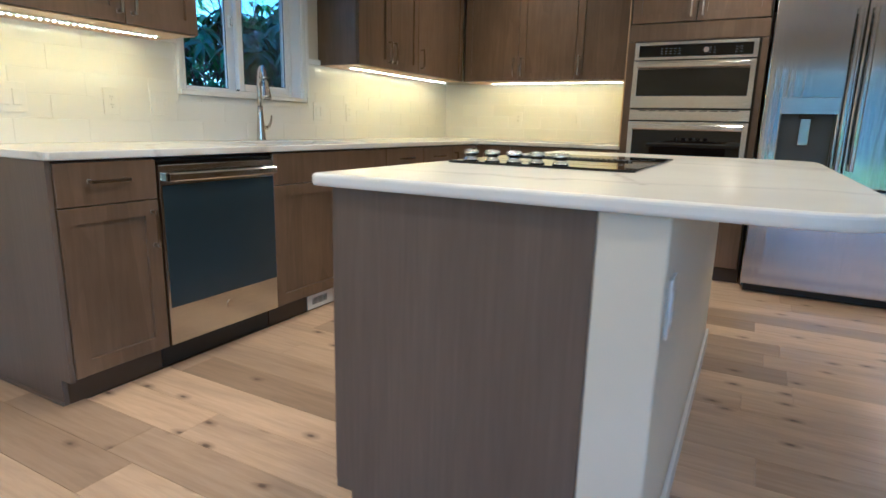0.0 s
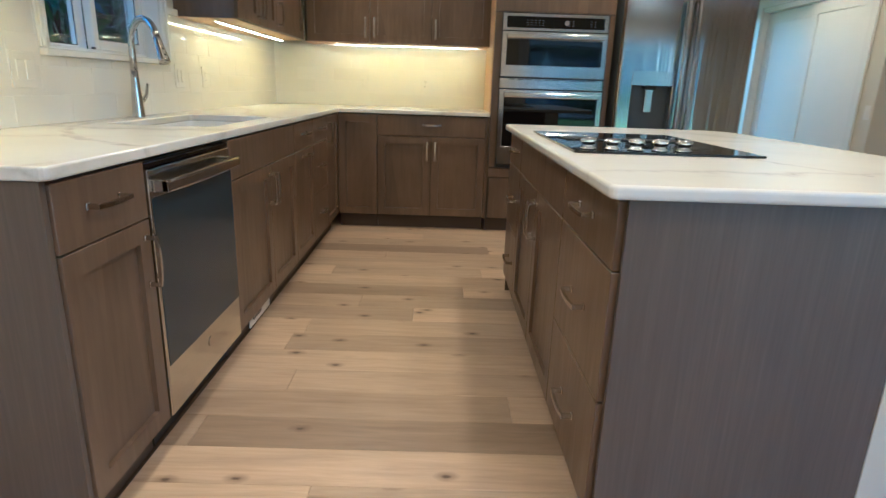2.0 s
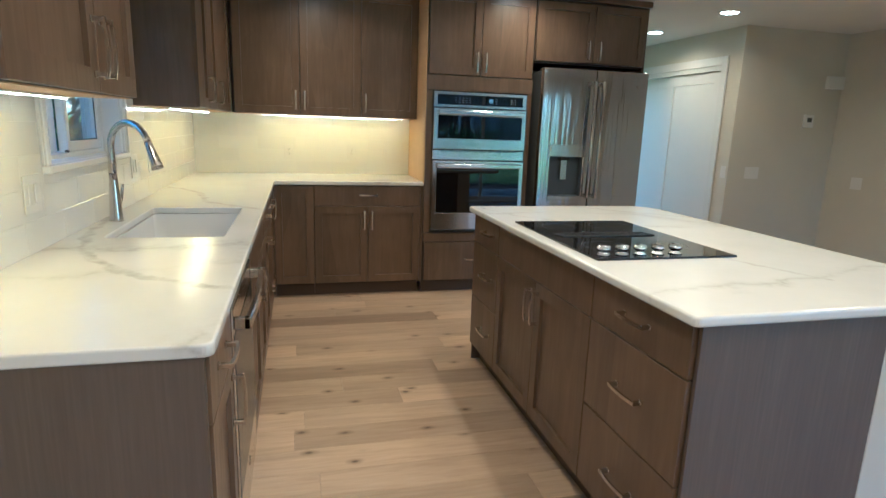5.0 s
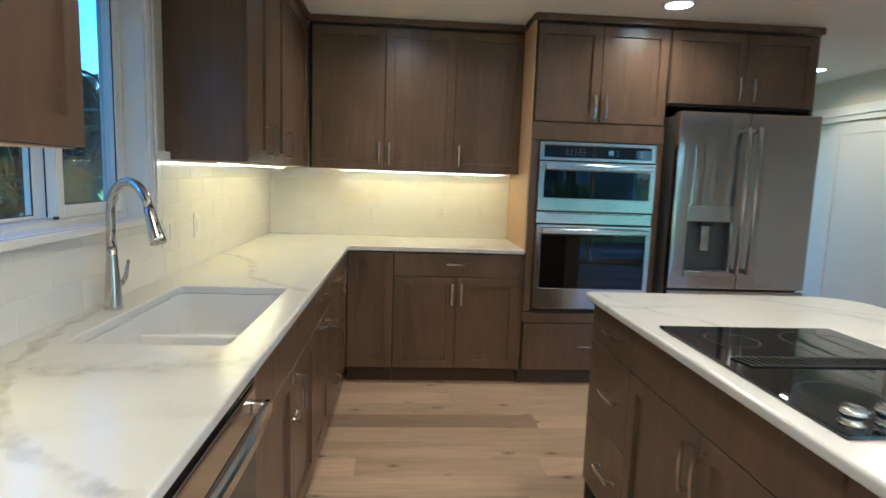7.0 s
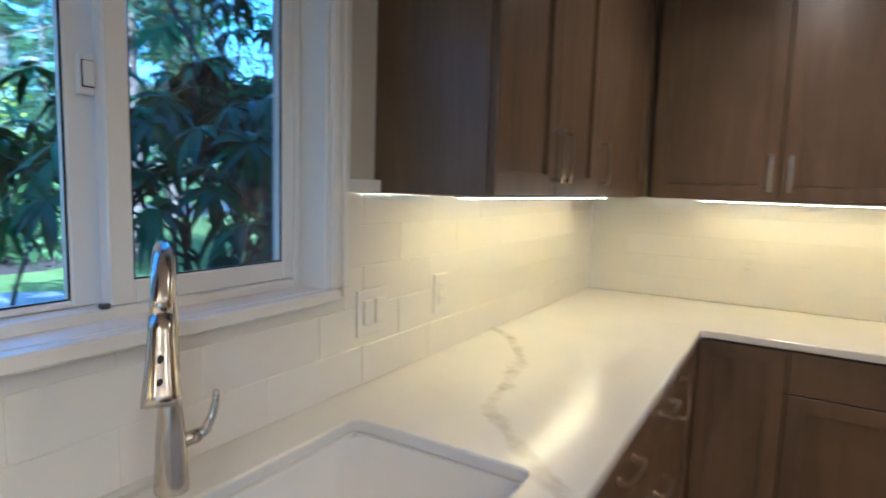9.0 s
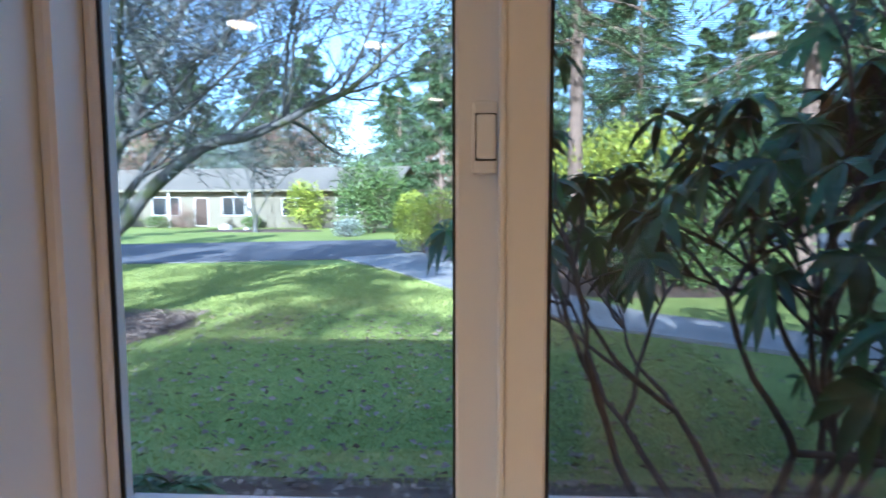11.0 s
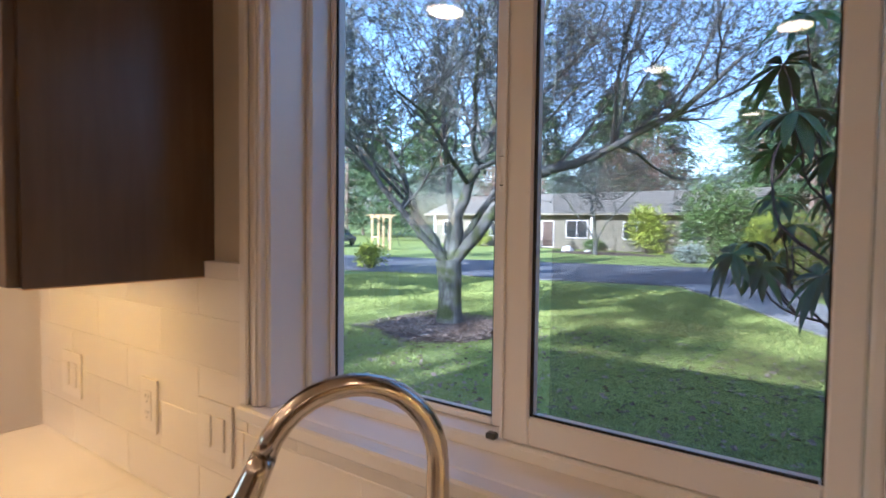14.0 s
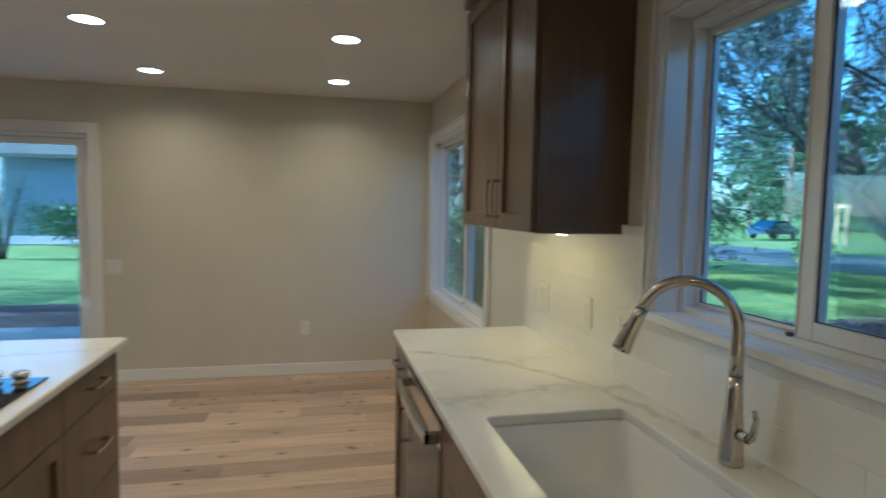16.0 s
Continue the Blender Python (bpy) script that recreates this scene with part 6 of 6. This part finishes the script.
scatter("grass", 90000, (-9.5, -3.2, -12, 0.5), 0.05, M_GRASS, "short green grass blades", 31, -0.005, 0.16, 1.6, "grass")
scatter("grass", 60000, (-17.5, -9.5, -18, -2.5), 0.07, M_GRASS, "short green grass blades", 32, -0.005, 0.18, 1.6, "grass")
scatter("fallen_leaves", 2400, (-9.5, -2.5, -10, 1.0), 0.085, M_LITTER, "dry brown leaves scattered on the lawn", 33, 0.035)
scatter("fallen_leaves", 2600, (-3.9, -0.4, -10, 3.0), 0.085, M_LITTER, "dry brown leaves on the planting bed", 34, 0.09)
scatter("mulch_chips", 6500, (-9.5, -6.9, -9.8, -7.2), 0.06, M_LITTER, "bark chips round the tree", 35, 0.085, 0.4, 0.1)


def ranch_house(place, W, D, eave, ridge, siding, label, openings):
    """A long low house. Local x along the front, the front at y = 0 facing -y."""
    h = thing("house", place, label, "house")
    bm = bmesh.new()
    box(bm, 0, 0, -0.3, W, D, eave)
    vs = [bm.verts.new(c) for c in ((0, 0, eave), (0, D, eave), (0, D / 2, ridge - 0.15), (W, 0, eave), (W, D, eave), (W, D / 2, ridge - 0.15))]
    bm.faces.new((vs[0], vs[1], vs[2]))
    bm.faces.new((vs[3], vs[5], vs[4]))
    wl = part("wall", bm, siding, h)
    bm = bmesh.new()
    for k in range(int((eave) / 0.2)):
        box(bm, 0.0, -0.018, 0.02 + k * 0.2, W, -0.001, 0.035 + k * 0.2)
    part("siding_laps", bm, siding, h)
    bm = bmesh.new()
    o = 0.8
    for s in (0, 1):
        y0, y1 = (-o, D / 2) if s == 0 else (D + o, D / 2)
        q = [(-o, y0, eave - 0.05), (W + o, y0, eave - 0.05), (W + o, y1, ridge), (-o, y1, ridge)]
        a = [bm.verts.new(c) for c in q]
        b = [bm.verts.new((x, y, z + 0.12)) for x, y, z in q]
        bm.faces.new(a)
        bm.faces.new(b[::-1])
        for k in range(4):
            bm.faces.new((a[k], b[k], b[(k + 1) % 4], a[(k + 1) % 4]))
    bmesh.ops.recalc_face_normals(bm, faces=bm.faces)
    part("roof", bm, M_ROOF, h)
    bx("gutter", (-o, -o - 0.12, eave - 0.1, W + o, -o - 0.001, eave + 0.08), M_SIDING, h, "tan gutter", 0.01)
    for kind, x, z, w, hh in openings:
        win = thing(kind, pose(x, 0, z), "", "")
        win.parent = h
        bm = bmesh.new()
        for d in ((-0.05, -0.06, -0.05, 0, -0.02, hh + 0.05), (w, -0.06, -0.05, w + 0.05, -0.02, hh + 0.05), (0, -0.06, hh, w, -0.02, hh + 0.05), (0, -0.06, -0.05, w, -0.02, 0)):
            box(bm, *d)
        if kind == "window":
            box(bm, w / 2 - 0.02, -0.055, 0, w / 2 + 0.02, -0.03, hh)
        part("frame", bm, M_TRIM, win)
        bx("pane" if kind == "window" else "door_leaf", (0.0, -0.045, 0.0, w, -0.03, hh), M_DARKWIN if kind == "window" else M_KICK, win, "", 0)
    for x in (0.5, W * 0.38, W * 0.62):
        bx("post", (x, -0.75, -0.2, x + 0.14, -0.61, eave - 0.05), M_TRIM, h, "white porch post", 0.01)
    return h


ranch_house(pose(-46.2, -38.0, GZ, 0, 0, 84), 29.0, 9.5, 2.95, 4.9, M_SIDING, "long low tan house with a grey shingle roof across the street",
            [("window", 1.2, 1.0, 1.7, 1.3), ("window", 4.4, 0.9, 1.1, 1.2), ("window", 6.6, 1.0, 1.2, 1.2), ("window", 9.2, 1.0, 2.4, 1.4), ("door", 13.0, 0.15, 1.1, 2.2), ("window", 15.4, 1.0, 1.9, 1.4), ("window", 20.5, 1.0, 2.2, 1.3), ("window", 25.0, 1.0, 1.6, 1.3)])
ranch_house(pose(15.0, -31.0, GZ + 0.3, 0, 0, 172), 13.0, 9.0, 3.6, 6.6, M_SIDING2, "two-storey-high blue-grey house with a gable roof behind the garden",
            [("window", 4.0, 1.2, 2.2, 1.2), ("window", 8.5, 1.2, 1.6, 1.2)])
a = thing("arbor", pose(-31.5, -33.0, GZ, 0, 0, 60), "small cream wooden arbor at the street", "arbor")
for x in (0, 1.7):
    for y in (0, 0.9):
        bx("post", (x, y, 0, x + 0.14, y + 0.14, 2.4), M_RAW, a, "", 0.01)
bx("beam", (-0.3, -0.02, 2.4, 2.15, 0.1, 2.56), M_RAW, a, "", 0.01)
bx("beam", (-0.3, 0.94, 2.4, 2.15, 1.06, 2.56), M_RAW, a, "", 0.01)
for k in range(7):
    bx("slat", (-0.1 + k * 0.32, -0.3, 2.56, -0.04 + k * 0.32, 1.4, 2.66), M_RAW, a, "", 0.01)
bx("rail", (0.14, 0.03, 0.9, 1.7, 0.1, 1.0), M_RAW, a, "", 0.01)


def boulder(x, y, size):
    """A pale rounded rock, half sunk in the grass."""
    bm = bmesh.new()
    bmesh.ops.create_icosphere(bm, subdivisions=3, radius=size)
    for v in bm.verts:
        v.co *= 1 + 0.28 * noise.noise(v.co * 2.2 / size) + 0.06 * noise.noise(v.co * 7 / size)
        v.co.z = max(v.co.z * 0.75, -size * 0.3)
    rock = thing("boulder", pose(x, y, ground_z(x, y) + size * 0.25), "pale sunlit boulder in the lawn across the street", "rock")
    part("stone", bm, M_STONE, rock, smooth=True)


boulder(-39.8, -20.4, 0.45)
boulder(-39.2, -18.6, 0.22)


def parked_car(place):
    c = thing("car", place, "blue parked car across the street", "car")
    prof = [(-2.1, 0.35), (-2.15, 0.75), (-1.3, 0.92), (-0.7, 1.38), (0.9, 1.42), (1.6, 1.0), (2.1, 0.9), (2.15, 0.4)]
    bm = bmesh.new()
    rings = []
    for y, s in ((-0.85, 0.96), (-0.8, 1.0), (0.8, 1.0), (0.85, 0.96)):
        rings.append([bm.verts.new((x, y * (0.82 if z > 1.2 else 1), 0.35 + (z - 0.35) * s)) for x, z in prof])
    for p, q in zip(rings, rings[1:]):
        for k in range(len(p)):
            bm.faces.new((p[k], p[(k + 1) % len(p)], q[(k + 1) % len(p)], q[k]))
    bm.faces.new(rings[0])
    bm.faces.new(rings[-1][::-1])
    bmesh.ops.recalc_face_normals(bm, faces=bm.faces)
    part("body", bm, M_BLUECAR, c)
    for y in (-0.875, 0.845):
        bx("side_window", (-0.6, y if y < 0 else 0.77, 1.0, 0.95, y + 0.03 if y < 0 else 0.8, 1.3), M_DARKWIN, c, "", 0.01)
    for x in (-1.35, 1.35):
        for y in (-0.9, 0.7):
            bm = bmesh.new()
            cyl(bm, (x, y, 0.33), 0.33, 0.33, 0.2, 24, "y")
            part("wheel", bm, M_MATTE, c)


parked_car(pose(-33.0, -38.5, GZ + 0.05, 0, 0, 20))

# an unseen roof over the house, added to shade the near lawn and the patio door
bm = bmesh.new()
EV = CEIL + 0.13
q = [(-0.7, -7.2, EV), (-0.7, 3.2, EV), (6.9, 3.2, EV), (6.9, -7.2, EV)]
lo = [bm.verts.new(c) for c in q]
hi = [bm.verts.new((x, y, z + 0.15)) for x, y, z in q]
r0, r1 = bm.verts.new((3.1, -7.2, EV + 0.9)), bm.verts.new((3.1, 3.2, EV + 0.9))
bm.faces.new(lo[::-1])
for k in range(4):
    if k in (0, 2):
        bm.faces.new((lo[k], lo[(k + 1) % 4], hi[(k + 1) % 4], hi[k]))
bm.faces.new((hi[0], hi[1], r1, r0))
bm.faces.new((hi[2], hi[3], r0, r1))
bm.faces.new((lo[1], lo[2], hi[2], r1, hi[1]))
bm.faces.new((lo[3], lo[0], hi[0], r0, hi[3]))
bmesh.ops.recalc_face_normals(bm, faces=bm.faces)
tagged(part("roof", bm, M_ROOF), "unseen shingle roof added over the kitchen for its shade", "roof", kind="structure")

for k, (cx, cy, h) in enumerate(((-52, -40, 8), (-53, -33, 9), (-54, -26, 8), (-53, -19, 9.5), (-54, -12, 8), (-50, -4, 9), (-56, -48, 9))):
    shrub("bare_thicket", cx, cy, 4.5, 5.0, h, M_RUST if k % 2 else M_LICHEN, 0.5, 6000, 60 + k, "bare brownish treetops behind the opposite house", 0.06, jag=0.3)


# ---- tiles and planks ----
PIECES = {}


def piece(sx, sy, sz, ch, mat, key):
    """A slab centred in x and y with chamfered upper edges, top at z = sz; shared between alike pieces."""
    k = (key, round(sx, 3), round(sy, 3))
    if k not in PIECES:
        a, b = sx / 2, sy / 2
        rings = [[(-a, -b), (a, -b), (a, b), (-a, b)], [(-a, -b), (a, -b), (a, b), (-a, b)], [(-a + ch, -b + ch), (a - ch, -b + ch), (a - ch, b - ch), (-a + ch, b - ch)]]
        zs = (0, sz - ch, sz)
        vs = [(x, y, z) for r, z in zip(rings, zs) for x, y in r]
        fs = [(i * 4 + j, i * 4 + (j + 1) % 4, (i + 1) * 4 + (j + 1) % 4, (i + 1) * 4 + j) for i in range(2) for j in range(4)] + [(8, 9, 10, 11)]
        me = bpy.data.meshes.new(key)
        me.from_pydata(vs, [], fs)
        me.materials.append(mat)
        PIECES[k] = me
    return PIECES[k]


def lay(name, parent, place, sx, sy, sz, ch, mat):
    ob = bpy.data.objects.new(name, piece(sx, sy, sz, ch, mat, name))
    scene.collection.objects.link(ob)
    ob.parent = parent
    ob.matrix_basis = place
    return ob


TW, TH, G = 0.305, 0.1016, 0.0016
rng = random.Random(4)


def tile_wall(parent, to_world, u0, u1, z1, keep, offset):
    """Rows of half-bond tiles. to_world maps (u, z) to a pose whose z axis leaves the wall."""
    row, z = 0, 0.9145
    while z < z1 - 0.01:
        h = min(TH, z1 - z)
        u = u0 - (TW / 2 if row % 2 else 0) - offset
        while u < u1:
            a, b = max(u, u0), min(u + TW, u1)
            u += TW
            for lo, hi, za, zb in keep(a, b, z, z + h):
                if hi - lo > 0.012 and zb - za > 0.012:
                    tilt = rng.uniform(-0.05, 0.05)
                    m = to_world((lo + hi) / 2, (za + zb) / 2) @ pose(0, 0, 0, tilt, rng.uniform(-0.04, 0.04))
                    lay("tile", parent, m, hi - lo - G, zb - za - G, 0.0072, 0.0007, M_TILE)
        z += TH
        row += 1


def keep_west(a, b, z0, z1):
    wa, wb, wz = W1[0] - 0.046, W1[1] + 0.046, W1[2] - 0.019
    out = []
    if z0 >= wz:
        if a < wa:
            out.append((a, min(b, wa), z0, z1))
        if b > wb:
            out.append((max(a, wb), b, z0, z1))
        return out
    if z1 <= wz:
        return [(a, b, z0, z1)]
    for lo, hi, cut in ((a, min(b, wa), False), (max(a, wa), min(b, wb), True), (max(a, wb), b, False)):
        if hi > lo:
            out.append((lo, hi, z0, wz if cut else z1))
    return out


west_map = lambda u, z: Matrix(((0, 0, 1, 0.0005), (1, 0, 0, u), (0, 1, 0, z), (0, 0, 0, 1)))
north_map = lambda u, z: Matrix(((1, 0, 0, u), (0, 0, -1, -0.0005), (0, 1, 0, z), (0, 0, 0, 1)))
tile_wall(wall_west, west_map, -3.93, -0.009, 1.4, keep_west, 0.08)
tile_wall(wall_north, north_map, 0.009, 1.776, 1.4, lambda a, b, z0, z1: [(a, b, z0, z1)], 0.12)
bmg = bmesh.new()
box(bmg, 0.0002, -3.93, 0.9145, 0.0064, W1[0] - 0.046, 1.399)
box(bmg, 0.0002, W1[0] - 0.046, 0.9145, 0.0064, W1[1] + 0.046, W1[2] - 0.019)
box(bmg, 0.0002, W1[1] + 0.046, 0.9145, 0.0064, -0.001, 1.399)
part("grout", bmg, M_GROUT, wall_west)
bmg = bmesh.new()
box(bmg, 0.0068, -0.0064, 0.9145, 1.776, -0.0002, 1.399)
part("grout", bmg, M_GROUT, wall_north)

PW = 0.17
y = ROOM["south"] + 0.001
count, rest = 0, []
while y < ROOM["hall"]:
    x = -rng.uniform(0, 1.6)
    x_min = 0.58 if -3.93 < y < -0.7 else 0.0
    if y > 0:
        x_min = 3.66
    x_max = 5.0 if y > -0.17 else 6.24
    while x < x_max:
        L = rng.choice([0.62, 0.9, 1.25, 1.6, 1.9])
        a, b = max(x, x_min), min(x + L, x_max)
        x += L
        if b - a > 0.05:
            ob = lay("plank", floor, pose((a + b) / 2, y + PW / 2, -0.012), b - a - 0.001, PW - 0.001, 0.012, 0.0011, M_PLANK)
            count += 1
    y += PW
